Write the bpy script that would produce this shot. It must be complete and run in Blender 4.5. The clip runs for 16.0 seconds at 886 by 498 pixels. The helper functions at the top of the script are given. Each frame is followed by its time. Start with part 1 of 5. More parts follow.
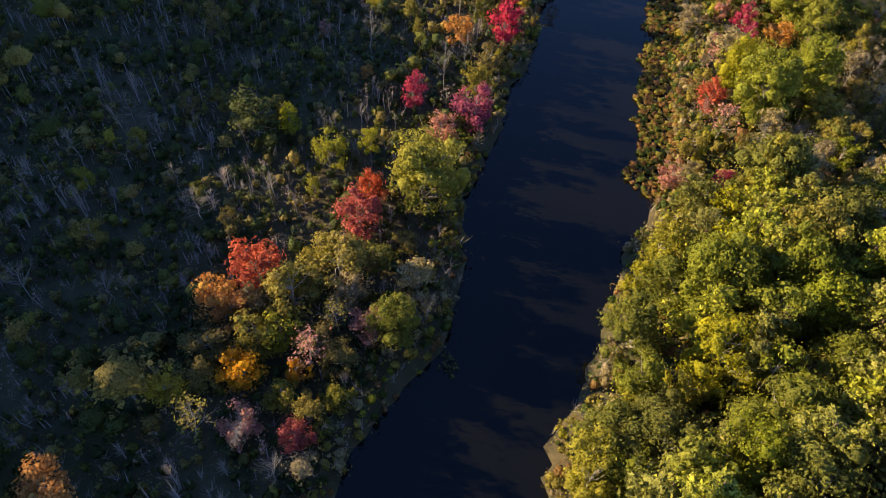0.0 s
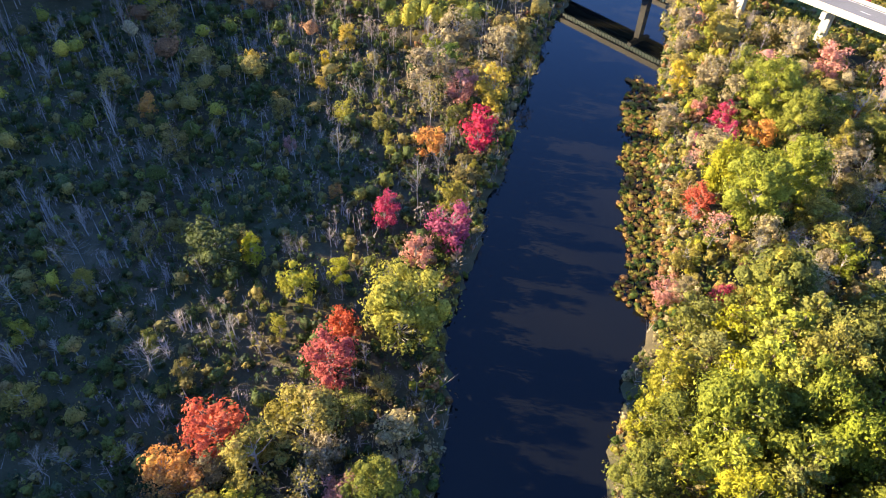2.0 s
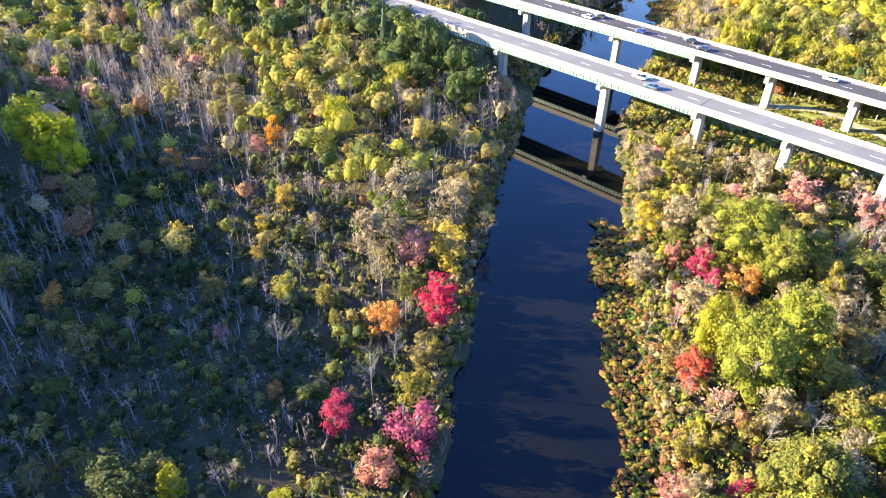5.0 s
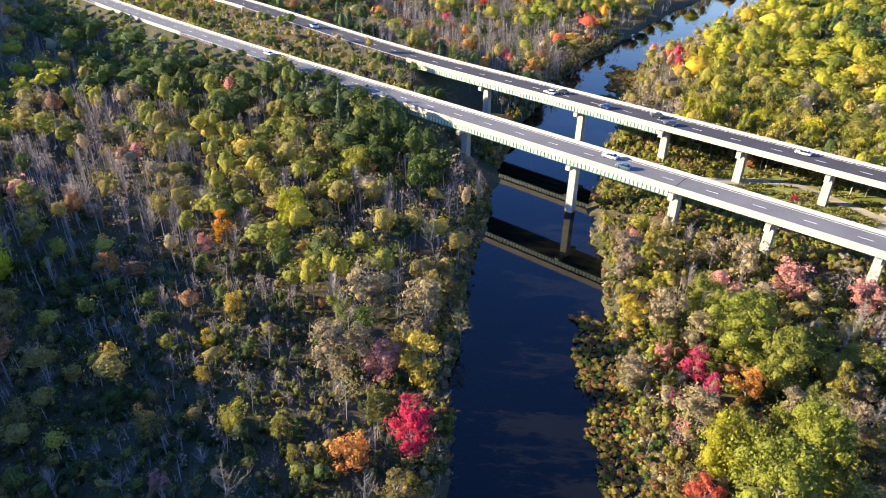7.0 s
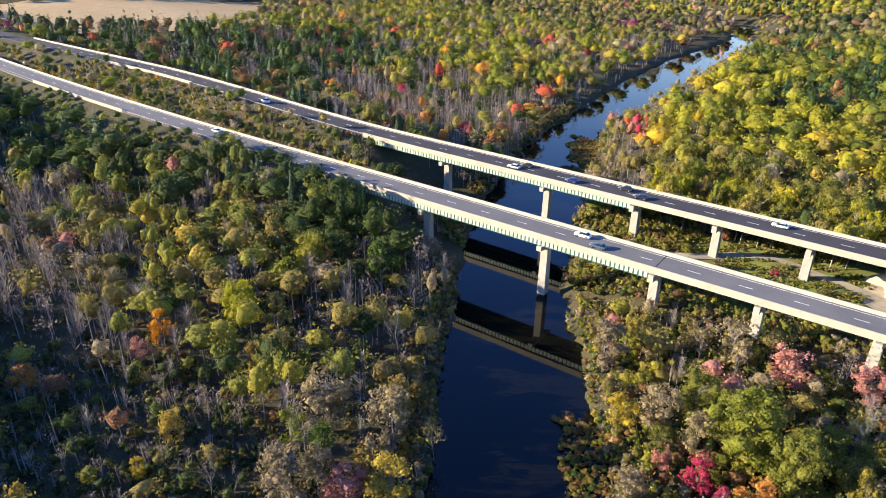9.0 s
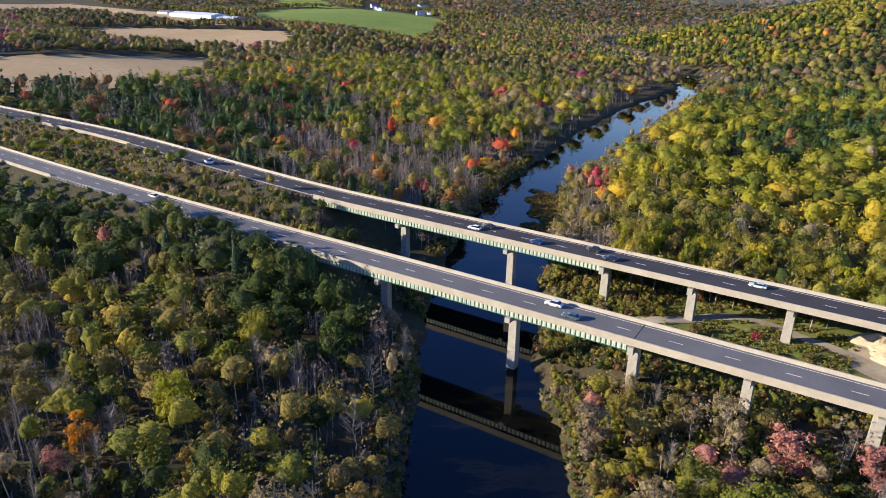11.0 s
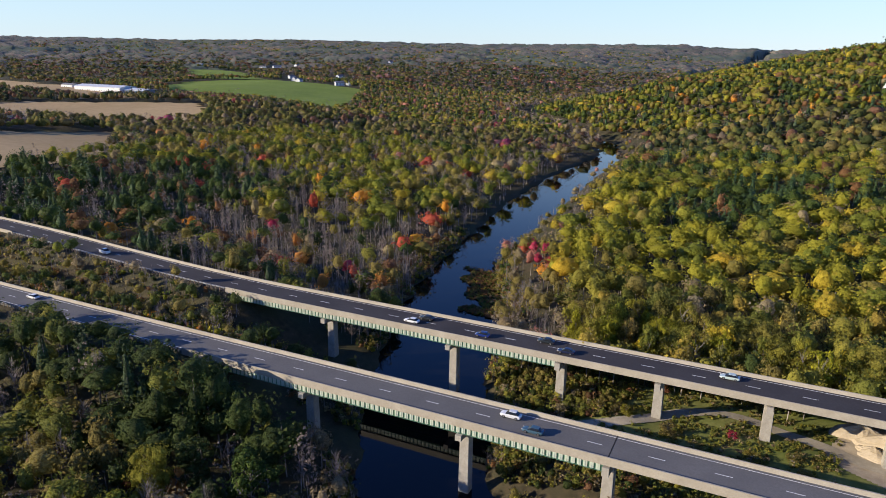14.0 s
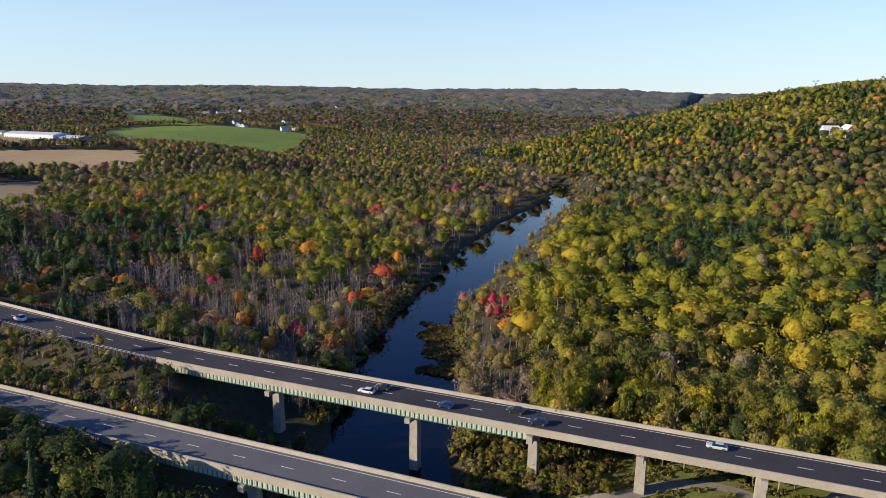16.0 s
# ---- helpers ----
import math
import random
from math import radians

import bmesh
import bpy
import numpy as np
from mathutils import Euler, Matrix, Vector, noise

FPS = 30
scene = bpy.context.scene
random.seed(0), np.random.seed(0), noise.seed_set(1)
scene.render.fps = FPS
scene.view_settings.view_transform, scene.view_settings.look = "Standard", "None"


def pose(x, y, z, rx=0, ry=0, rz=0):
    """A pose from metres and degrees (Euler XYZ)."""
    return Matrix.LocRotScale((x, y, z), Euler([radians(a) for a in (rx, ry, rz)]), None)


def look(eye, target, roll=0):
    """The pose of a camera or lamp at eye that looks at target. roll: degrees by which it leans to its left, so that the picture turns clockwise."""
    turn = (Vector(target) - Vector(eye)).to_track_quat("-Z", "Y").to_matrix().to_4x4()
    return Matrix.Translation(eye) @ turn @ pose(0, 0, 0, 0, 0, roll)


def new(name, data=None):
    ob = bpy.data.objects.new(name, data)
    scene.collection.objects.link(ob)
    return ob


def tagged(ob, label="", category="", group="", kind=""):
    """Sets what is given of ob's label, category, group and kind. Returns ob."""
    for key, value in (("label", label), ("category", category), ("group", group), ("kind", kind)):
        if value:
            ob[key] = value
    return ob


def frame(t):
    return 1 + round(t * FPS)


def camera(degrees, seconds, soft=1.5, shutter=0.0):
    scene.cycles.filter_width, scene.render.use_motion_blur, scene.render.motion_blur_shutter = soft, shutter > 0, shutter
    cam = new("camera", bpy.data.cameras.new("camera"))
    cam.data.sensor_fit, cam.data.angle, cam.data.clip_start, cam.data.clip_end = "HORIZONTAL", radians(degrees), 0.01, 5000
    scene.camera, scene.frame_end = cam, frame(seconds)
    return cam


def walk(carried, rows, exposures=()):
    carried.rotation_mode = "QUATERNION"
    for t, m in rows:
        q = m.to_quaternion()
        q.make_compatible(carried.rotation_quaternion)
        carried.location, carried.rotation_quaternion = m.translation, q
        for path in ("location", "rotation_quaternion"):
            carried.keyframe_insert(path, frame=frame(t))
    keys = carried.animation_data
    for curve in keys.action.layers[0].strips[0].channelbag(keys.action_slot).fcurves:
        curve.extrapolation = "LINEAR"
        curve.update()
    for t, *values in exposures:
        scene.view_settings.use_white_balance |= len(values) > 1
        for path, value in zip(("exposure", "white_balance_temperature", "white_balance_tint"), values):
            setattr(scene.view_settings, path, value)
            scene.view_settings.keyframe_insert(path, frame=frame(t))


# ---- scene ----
# ---- camera ----
cam = camera(65.2, 16.0, soft=0.9)
PATH = [
    (0, (147.75, -190.78, 98.96), (122.05, -172.28, 60.27), 3.85),
    (0.5, (144.46, -188.73, 98.78), (118.12, -169.43, 60.91), 3.68),
    (1, (141.25, -186.53, 98.51), (114.28, -166.45, 61.50), 3.36),
    (1.5, (138.02, -184.30, 98.30), (110.48, -163.38, 62.18), 3.04),
    (2, (134.90, -182.09, 97.90), (106.81, -160.28, 62.76), 2.68),
    (2.5, (132.03, -179.75, 97.15), (103.30, -157.03, 63.11), 2.23),
    (3, (129.06, -177.21, 96.93), (99.83, -153.66, 63.89), 1.91),
    (3.5, (126.26, -174.65, 96.71), (96.55, -150.29, 64.72), 1.45),
    (4, (122.88, -172.20, 96.56), (92.91, -146.92, 65.53), 1.29),
    (6.5, (104.81, -159.27, 96.74), (74.78, -129.43, 70.14), 1.23),
    (7, (101.18, -156.40, 96.58), (71.26, -125.66, 70.89), 1.19),
    (7.5, (97.68, -153.53, 96.18), (67.89, -121.88, 71.47), 1.17),
    (8, (94.17, -150.88, 95.74), (64.57, -118.27, 72.07), 1.11),
    (8.5, (91.29, -148.27, 95.48), (61.84, -114.82, 72.82), 1.14),
    (9, (88.37, -145.24, 95.22), (59.12, -110.97, 73.54), 1.19),
    (11.5, (73.88, -129.98, 94.59), (46.75, -91.94, 76.79), 0.95),
    (12, (70.88, -126.71, 94.48), (44.32, -87.94, 77.41), 0.92),
    (12.5, (68.11, -123.49, 94.34), (42.11, -84.02, 78.03), 0.93),
    (13, (65.24, -120.41, 94.06), (39.87, -80.22, 78.53), 1.01),
    (13.5, (62.62, -117.11, 94.07), (37.86, -76.27, 79.27), 0.96),
    (14, (59.98, -113.71, 94.18), (35.89, -72.21, 80.12), 0.83),
    (14.5, (57.39, -110.40, 94.06), (33.98, -68.27, 80.78), 0.82),
    (15, (54.85, -106.85, 94.10), (32.14, -64.10, 81.57), 0.72),
    (15.5, (52.38, -103.27, 94.03), (30.38, -59.94, 82.26), 0.69),
    (16, (49.92, -99.92, 94.44), (28.65, -56.05, 83.35), 0.64),
]
EXPOSURE = [(0, 1.68, 8670, 12), (1.5, 2.5, 7720, 12), (2.5, 2.92, 7220, 12), (3.5, 3.24, 6920, 12), (4.3, 3.2, 6820, 12), (6.4, 2.38, 6670, 13), (9, 1.78, 6520, 14), (12.5, 0.78, 6070, 17), (16, 0.58, 6350, 16)]
walk(cam, [(t, look(eye, target, roll)) for t, eye, target, roll in PATH], EXPOSURE)

# ---- world and sun ----
SUN_WAY = Vector((0.75, 0.66, 0.0))          # the way the shadows fall
SUN_ELEV = radians(17)
world = bpy.data.worlds.new("world")
scene.world = world
world.use_nodes = True
wn = world.node_tree.nodes
sky = wn.new("ShaderNodeTexSky")
sky.sky_type, sky.sun_disc = "NISHITA", False
sky.sun_elevation = SUN_ELEV
sky.sun_rotation = math.atan2(-SUN_WAY.x, -SUN_WAY.y)
sky.altitude, sky.air_density, sky.dust_density, sky.ozone_density = 300, 1.0, 0.0, 2.0
up, sep = wn.new("ShaderNodeTexCoord"), wn.new("ShaderNodeSeparateXYZ")
world.node_tree.links.new(up.outputs["Generated"], sep.inputs[0])


def by_height(low, high, source, kind, colour_low, colour_high, share=1.0):
    """Blends a tint into the sky that changes smoothly with the height over the horizon."""
    fade, tint, out = wn.new("ShaderNodeMapRange"), wn.new("ShaderNodeMix"), wn.new("ShaderNodeMix")
    fade.interpolation_type = "SMOOTHSTEP"
    fade.inputs["From Min"].default_value, fade.inputs["From Max"].default_value = low, high
    world.node_tree.links.new(sep.outputs["Z"], fade.inputs["Value"])
    out.data_type, out.blend_type = "RGBA", kind
    world.node_tree.links.new(source, out.inputs[6])
    if kind == "MULTIPLY":
        tint.data_type = "RGBA"
        tint.inputs[6].default_value, tint.inputs[7].default_value = (*colour_low, 1), (*colour_high, 1)
        world.node_tree.links.new(fade.outputs[0], tint.inputs[0])
        world.node_tree.links.new(tint.outputs[2], out.inputs[7])
        out.inputs[0].default_value = 1.0
    else:
        fade.inputs["To Min"].default_value, fade.inputs["To Max"].default_value = share, 0.0
        world.node_tree.links.new(fade.outputs[0], out.inputs[0])
        out.inputs[7].default_value = (*colour_low, 1)
    return out.outputs[2]


# a clear autumn sky: pale with haze low down, deep blue overhead
deep = by_height(0.05, 0.5, sky.outputs[0], "MULTIPLY", (0.95, 1.05, 1.2), (0.38, 0.68, 1.32))
pale = by_height(0.02, 0.30, deep, "MIX", (4.1, 5.6, 6.4), None, 0.7)
world.node_tree.links.new(pale, wn["Background"].inputs[0])
wn["Background"].inputs[1].default_value = 0.098
sun = new("sun", bpy.data.lights.new("sun", "SUN"))
sun.data.energy, sun.data.angle, sun.data.color = 5.0, radians(0.6), (1.0, 0.87, 0.63)
sun.matrix_world = look((0, 0, 0), Vector((SUN_WAY.x, SUN_WAY.y, -math.tan(SUN_ELEV))))


# ---- materials ----
def material(name, rough=0.8, spec=0.3, metal=0.0):
    m = bpy.data.materials.new(name)
    m.use_nodes = True
    nt = m.node_tree
    b = nt.nodes["Principled BSDF"]
    b.inputs["Roughness"].default_value = rough
    b.inputs["Specular IOR Level"].default_value = spec
    b.inputs["Metallic"].default_value = metal
    return m, nt, b


def noise_tex(nt, scale, detail=4.0, rough=0.6, coord="Object"):
    co = nt.nodes.new("ShaderNodeTexCoord")
    n = nt.nodes.new("ShaderNodeTexNoise")
    n.inputs["Scale"].default_value, n.inputs["Detail"].default_value, n.inputs["Roughness"].default_value = scale, detail, rough
    nt.links.new(co.outputs[coord], n.inputs["Vector"])
    return n


def ramp(nt, source, stops):
    r = nt.nodes.new("ShaderNodeValToRGB")
    e = r.color_ramp.elements
    while len(e) < len(stops):
        e.new(0.5)
    for el, (p, c) in zip(e, stops):
        el.position, el.color = p, (*c, 1)
    nt.links.new(source, r.inputs[0])
    return r.outputs[0]


def mix(nt, fac, a, b, kind="MIX"):
    n = nt.nodes.new("ShaderNodeMix")
    n.data_type, n.blend_type = "RGBA", kind
    for sock, v in ((n.inputs[0], fac), (n.inputs[6], a), (n.inputs[7], b)):
        if hasattr(v, "default_value"):
            nt.links.new(v, sock)
        elif isinstance(v, tuple):
            sock.default_value = (*v, 1)
        else:
            sock.default_value = v
    return n.outputs[2]


def bump(nt, b, source, strength, distance):
    n = nt.nodes.new("ShaderNodeBump")
    n.inputs["Strength"].default_value, n.inputs["Distance"].default_value = strength, distance
    nt.links.new(source, n.inputs["Height"])
    nt.links.new(n.outputs[0], b.inputs["Normal"])


def mottled(name, a, b_col, scale, rough=0.85, spec=0.25, metal=0.0, fine=8.0, relief=0.0):
    """A surface of two colours, mottled at a large and a fine scale."""
    m, nt, b = material(name, rough, spec, metal)
    big, small = noise_tex(nt, scale), noise_tex(nt, scale * fine, 6, 0.7)
    c1 = ramp(nt, big.outputs[0], [(0.3, a), (0.7, b_col)])
    dark = tuple(v * 0.72 for v in a)
    c2 = mix(nt, ramp(nt, small.outputs[0], [(0.35, (0, 0, 0)), (0.75, (0.6, 0.6, 0.6))]), c1, dark)
    nt.links.new(c2, b.inputs["Base Color"])
    if relief:
        bump(nt, b, small.outputs[0], 0.6, relief)
    return m


def foliage(name, dark, light, odd, shine=0.12, through_light=0.34, grain=3.0, gaps=0.44):
    """Leaves: each leaf clump has its own shade between dark and light, a few take the odd colour; trees differ as wholes."""
    m, nt, b = material(name, 0.6, shine)
    geo, info = nt.nodes.new("ShaderNodeNewGeometry"), nt.nodes.new("ShaderNodeObjectInfo")
    low = tuple(0.7 * d + 0.3 * l for d, l in zip(dark, light))
    c = ramp(nt, geo.outputs["Random Per Island"], [(0.0, low), (0.75, light), (0.95, light), (1.0, odd)])
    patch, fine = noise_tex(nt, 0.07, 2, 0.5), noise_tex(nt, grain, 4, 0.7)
    c = mix(nt, ramp(nt, patch.outputs[0], [(0.45, (0, 0, 0)), (0.7, (0.3, 0.3, 0.3))]), c, tuple(0.5 * o + 0.5 * l for o, l in zip(odd, low)))
    # low spots of the fine noise are darkened to stand for shaded leaf gaps
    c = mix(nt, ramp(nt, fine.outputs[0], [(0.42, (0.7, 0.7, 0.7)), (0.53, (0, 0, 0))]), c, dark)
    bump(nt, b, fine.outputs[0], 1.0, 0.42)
    hsv = nt.nodes.new("ShaderNodeHueSaturation")
    for sock, lo, hi in (("Hue", 0.49, 0.51), ("Value", 0.82, 1.18), ("Saturation", 0.9, 1.08)):
        mr = nt.nodes.new("ShaderNodeMapRange")
        mr.inputs["To Min"].default_value, mr.inputs["To Max"].default_value = lo, hi
        nt.links.new(info.outputs["Random"], mr.inputs["Value"])
        nt.links.new(mr.outputs[0], hsv.inputs[sock])
    nt.links.new(c, hsv.inputs["Color"])
    nt.links.new(hsv.outputs[0], b.inputs["Base Color"])
    tr, ms = nt.nodes.new("ShaderNodeBsdfTranslucent"), nt.nodes.new("ShaderNodeMixShader")
    nt.links.new(hsv.outputs[0], tr.inputs["Color"])
    ms.inputs[0].default_value = through_light
    nt.links.new(b.outputs[0], ms.inputs[1])
    nt.links.new(tr.outputs[0], ms.inputs[2])
    # gaps between the leaves
    clear, cut = nt.nodes.new("ShaderNodeBsdfTransparent"), nt.nodes.new("ShaderNodeMixShader")
    nt.links.new(ramp(nt, fine.outputs[0], [(gaps - 0.02, (0, 0, 0)), (gaps + 0.02, (1, 1, 1))]), cut.inputs[0])
    nt.links.new(clear.outputs[0], cut.inputs[1])
    nt.links.new(ms.outputs[0], cut.inputs[2])
    nt.links.new(cut.outputs[0], nt.nodes["Material Output"].inputs["Surface"])
    return m


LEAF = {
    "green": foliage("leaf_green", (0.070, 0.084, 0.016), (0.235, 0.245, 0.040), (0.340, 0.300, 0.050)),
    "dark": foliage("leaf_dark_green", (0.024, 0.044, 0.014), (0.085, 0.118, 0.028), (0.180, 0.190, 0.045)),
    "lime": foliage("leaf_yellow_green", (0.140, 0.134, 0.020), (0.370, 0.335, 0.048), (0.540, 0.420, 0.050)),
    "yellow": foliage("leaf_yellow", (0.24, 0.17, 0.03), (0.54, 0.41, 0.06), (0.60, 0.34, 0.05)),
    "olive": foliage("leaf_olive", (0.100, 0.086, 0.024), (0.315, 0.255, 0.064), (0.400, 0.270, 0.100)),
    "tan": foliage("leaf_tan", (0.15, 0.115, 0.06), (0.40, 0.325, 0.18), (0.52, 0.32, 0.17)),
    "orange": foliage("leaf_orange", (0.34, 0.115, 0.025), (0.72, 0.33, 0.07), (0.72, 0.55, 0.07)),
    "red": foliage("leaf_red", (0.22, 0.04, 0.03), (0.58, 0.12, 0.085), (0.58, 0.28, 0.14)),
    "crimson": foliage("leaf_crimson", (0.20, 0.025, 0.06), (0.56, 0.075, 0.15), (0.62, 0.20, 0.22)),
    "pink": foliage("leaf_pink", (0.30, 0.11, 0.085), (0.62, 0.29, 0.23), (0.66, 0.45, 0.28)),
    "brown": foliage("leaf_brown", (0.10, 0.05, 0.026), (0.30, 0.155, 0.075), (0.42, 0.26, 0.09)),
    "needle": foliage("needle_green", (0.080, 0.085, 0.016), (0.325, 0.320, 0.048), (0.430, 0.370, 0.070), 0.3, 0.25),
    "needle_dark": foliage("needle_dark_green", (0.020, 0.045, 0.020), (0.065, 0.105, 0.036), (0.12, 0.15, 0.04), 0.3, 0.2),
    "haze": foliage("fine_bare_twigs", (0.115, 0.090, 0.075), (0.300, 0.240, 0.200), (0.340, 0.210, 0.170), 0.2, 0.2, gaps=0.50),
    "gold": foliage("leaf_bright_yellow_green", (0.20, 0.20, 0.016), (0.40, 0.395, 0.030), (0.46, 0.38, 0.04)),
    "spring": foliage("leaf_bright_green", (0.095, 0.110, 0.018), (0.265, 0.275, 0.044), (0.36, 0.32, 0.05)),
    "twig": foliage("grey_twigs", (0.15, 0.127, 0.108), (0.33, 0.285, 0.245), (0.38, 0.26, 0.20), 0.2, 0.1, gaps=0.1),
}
LEAVES = list(LEAF)
BARK = mottled("bark_grey", (0.20, 0.17, 0.14), (0.34, 0.31, 0.28), 3.0)
BARK_PALE = mottled("bark_pale", (0.17, 0.155, 0.14), (0.28, 0.26, 0.24), 2.0)
BARK_DARK = mottled("bark_brown", (0.07, 0.05, 0.035), (0.14, 0.10, 0.075), 3.0)


# ---- terrain ----
def smooth(v, a, b):
    v = np.clip((v - a) / (b - a), 0, 1)
    return v * v * (3 - 2 * v)


def wave(x, y, size, seed):
    """Soft noise in -1..1 from a few crossing waves."""
    r = np.random.RandomState(seed)
    out = 0
    for k in range(6):
        a, f, p = r.uniform(0, 6.28), r.uniform(0.6, 1.7) * 6.28 / size, r.uniform(0, 6.28)
        out = out + np.sin((x * np.cos(a) + y * np.sin(a)) * f + p)
    return out / 3.2


# the river's banks: y, then x of the left and of the right one
BANK_Y = (-610, -330, -183, -171, -160, -152, -144, -132, -116, -101, -88, -76, -54, -25, 9, 37, 66, 85, 103, 114, 130, 157, 212, 283, 375, 434, 516, 616, 700, 830)
BANK_L = (430, 228, 111, 103, 99, 94, 86, 71, 58, 45, 36, 24, 6, -13, -37, -54, -67, -77, -83, -88, -91, -98, -110, -125, -136, -138, -140, -172, -252, -376)
BANK_R = (462, 262, 150, 142, 133, 127, 122, 114, 104, 97, 88, 75, 55, 33, 4, -11, -24, -32, -37, -42, -53, -68, -76, -85, -98, -105, -116, -150, -223, -343)


def banks(y):
    y = np.asarray(y, float)
    nook = np.sin(y / 5.1 + 1.5 * np.sin(y / 17.0))
    return np.interp(y, BANK_Y, BANK_L) + 0.9 * nook + 0.6 * np.sin(y / 2.3), np.interp(y, BANK_Y, BANK_R) + 1.1 * np.sin(y / 4.3 + 2 * np.sin(y / 13.0)) + 0.6 * np.sin(y / 1.9 + 1)


DECK = 17.6


def near_mid(x):
    x = np.asarray(x, float)
    return 6.65 + 0.083 * x + 0.000165 * np.minimum(x + 105, 0) ** 2


def far_mid(x):
    x = np.asarray(x, float)
    return 47.9 + 0.083 * x + 15 * smooth(-x, 85, 285)


NEAR_END, FAR_END = -80.0, -106.0            # where the bridges meet the bank


def bump_hill(x, y, cx, cy, sx, sy, h, turn=0.0):
    c, s = math.cos(radians(turn)), math.sin(radians(turn))
    u, v = (x - cx) * c + (y - cy) * s, -(x - cx) * s + (y - cy) * c
    return h * np.exp(-(u / sx) ** 2 / 2 - (v / sy) ** 2 / 2)


def height(x, y):
    x, y = np.asarray(x, float), np.asarray(y, float)
    xl, xr = banks(y)
    dl, dr = xl - x, x - xr
    d = np.maximum(dl, dr)
    valley = smooth(d, 30, 420)
    z = 0.35 + 0.03 * np.clip(d, 0, 40) + 0.35 * wave(x, y, 23, 1) * smooth(d, 2, 12)
    # rising ground east of the river, south of the bridges
    z = z + 7.0 * smooth(dr, 5, 60) * smooth(-y, 40, 90) + 3.2 * smooth(dr, 2, 26) * smooth(y, -60, 10)
    # the hill behind, the fields, the far ridges
    z = z + bump_hill(x, y, 282, 976, 325, 317, 104) * smooth(dr, -20, 190)
    z = z + 17 * smooth(dl, 120, 650) + (4 * wave(x, y, 420, 2)) * valley
    # unseen hills, shaped so that their shadows cover the marsh and the west wood
    z = z + (bump_hill(x, y, -72, -343, 42, 52, 54, -48) + bump_hill(x, y, -136, -276, 27, 48, 44, -48) + bump_hill(x, y, -310, -150, 62, 40, 42, -48) + bump_hill(x, y, -205, -228, 34, 58, 39, -48) + bump_hill(x, y, -172, -253, 24, 50, 10, -48) + bump_hill(x, y, -104, -310, 22, 46, 5, -48)) * smooth(dl, 60, 160)
    far = np.hypot(x, y)
    z = z + (24 + 10 * wave(x, y, 1900, 3)) * smooth(far, 1300, 2600) + (55 + 8 * wave(x, y, 2600, 4)) * smooth(far, 2700, 4300)
    # banks that carry the roads up to the bridges
    for mid, end, half in ((near_mid, NEAR_END, 7.0), (far_mid, FAR_END, 7.0)):
        side = np.maximum(np.abs(y - mid(x)) - half, 0)
        dam = DECK - 0.55 - side * 0.55 - np.maximum(x - end, 0) * 0.6
        z = np.where((dam > z) & (x > -600), dam, z)
    return np.where(d < 0, np.maximum(0.15 + 0.7 * d, -3.4), np.maximum(z, 0.15))


def mesh_of(name, verts, faces, mats, index=None):
    """A mesh from arrays; faces: equal-sided rows or a list of such arrays."""
    me = bpy.data.meshes.new(name)
    groups = faces if isinstance(faces, list) else [faces]
    loops = np.concatenate([f.ravel() for f in groups]).astype(np.int32)
    sizes = np.concatenate([np.full(len(f), f.shape[1]) for f in groups]).astype(np.int32)
    me.vertices.add(len(verts))
    me.vertices.foreach_set("co", np.asarray(verts, np.float32).ravel())
    me.loops.add(len(loops))
    me.loops.foreach_set("vertex_index", loops)
    me.polygons.add(len(sizes))
    me.polygons.foreach_set("loop_start", np.r_[0, np.cumsum(sizes)[:-1]].astype(np.int32))
    for m in mats:
        me.materials.append(m)
    if index is not None:
        me.polygons.foreach_set("material_index", np.asarray(index, np.int32))
    me.update(calc_edges=True)
    return me


def split(faces):
    """Rows of four whose last two are alike are triangles."""
    tri = faces[:, 2] == faces[:, 3]
    return [g for g in (faces[~tri], faces[tri][:, :3]) if len(g)], tri


def spread(near, far, step, grow):
    """Grid lines: even steps between the near limits, then growing to the far ones."""
    out = list(np.arange(near[0], near[1] + step / 2, step))
    s, v = step, out[-1]
    while v < far[1]:
        s *= grow
        v = min(v + s, far[1])
        out.append(v)
    s, v = step, out[0]
    while v > far[0]:
        s *= grow
        v = max(v - s, far[0])
        out.insert(0, v)
    return np.array(out)


def ground_material():
    m, nt, b = material("forest_floor", 0.95, 0.15)
    big, mid, fine = noise_tex(nt, 0.03), noise_tex(nt, 0.5, 5), noise_tex(nt, 4.0, 6, 0.7)
    a = ramp(nt, mid.outputs[0], [(0.25, (0.045, 0.038, 0.022)), (0.5, (0.085, 0.070, 0.038)), (0.75, (0.140, 0.100, 0.058))])
    c = mix(nt, ramp(nt, big.outputs[0], [(0.4, (0, 0, 0)), (0.62, (0.8, 0.8, 0.8))]), a, (0.065, 0.072, 0.030))
    c = mix(nt, ramp(nt, fine.outputs[0], [(0.4, (0, 0, 0)), (0.7, (0.7, 0.7, 0.7))]), c, (0.036, 0.030, 0.018))
    nt.links.new(c, b.inputs["Base Color"])
    bump(nt, b, fine.outputs[0], 0.8, 0.25)
    return m


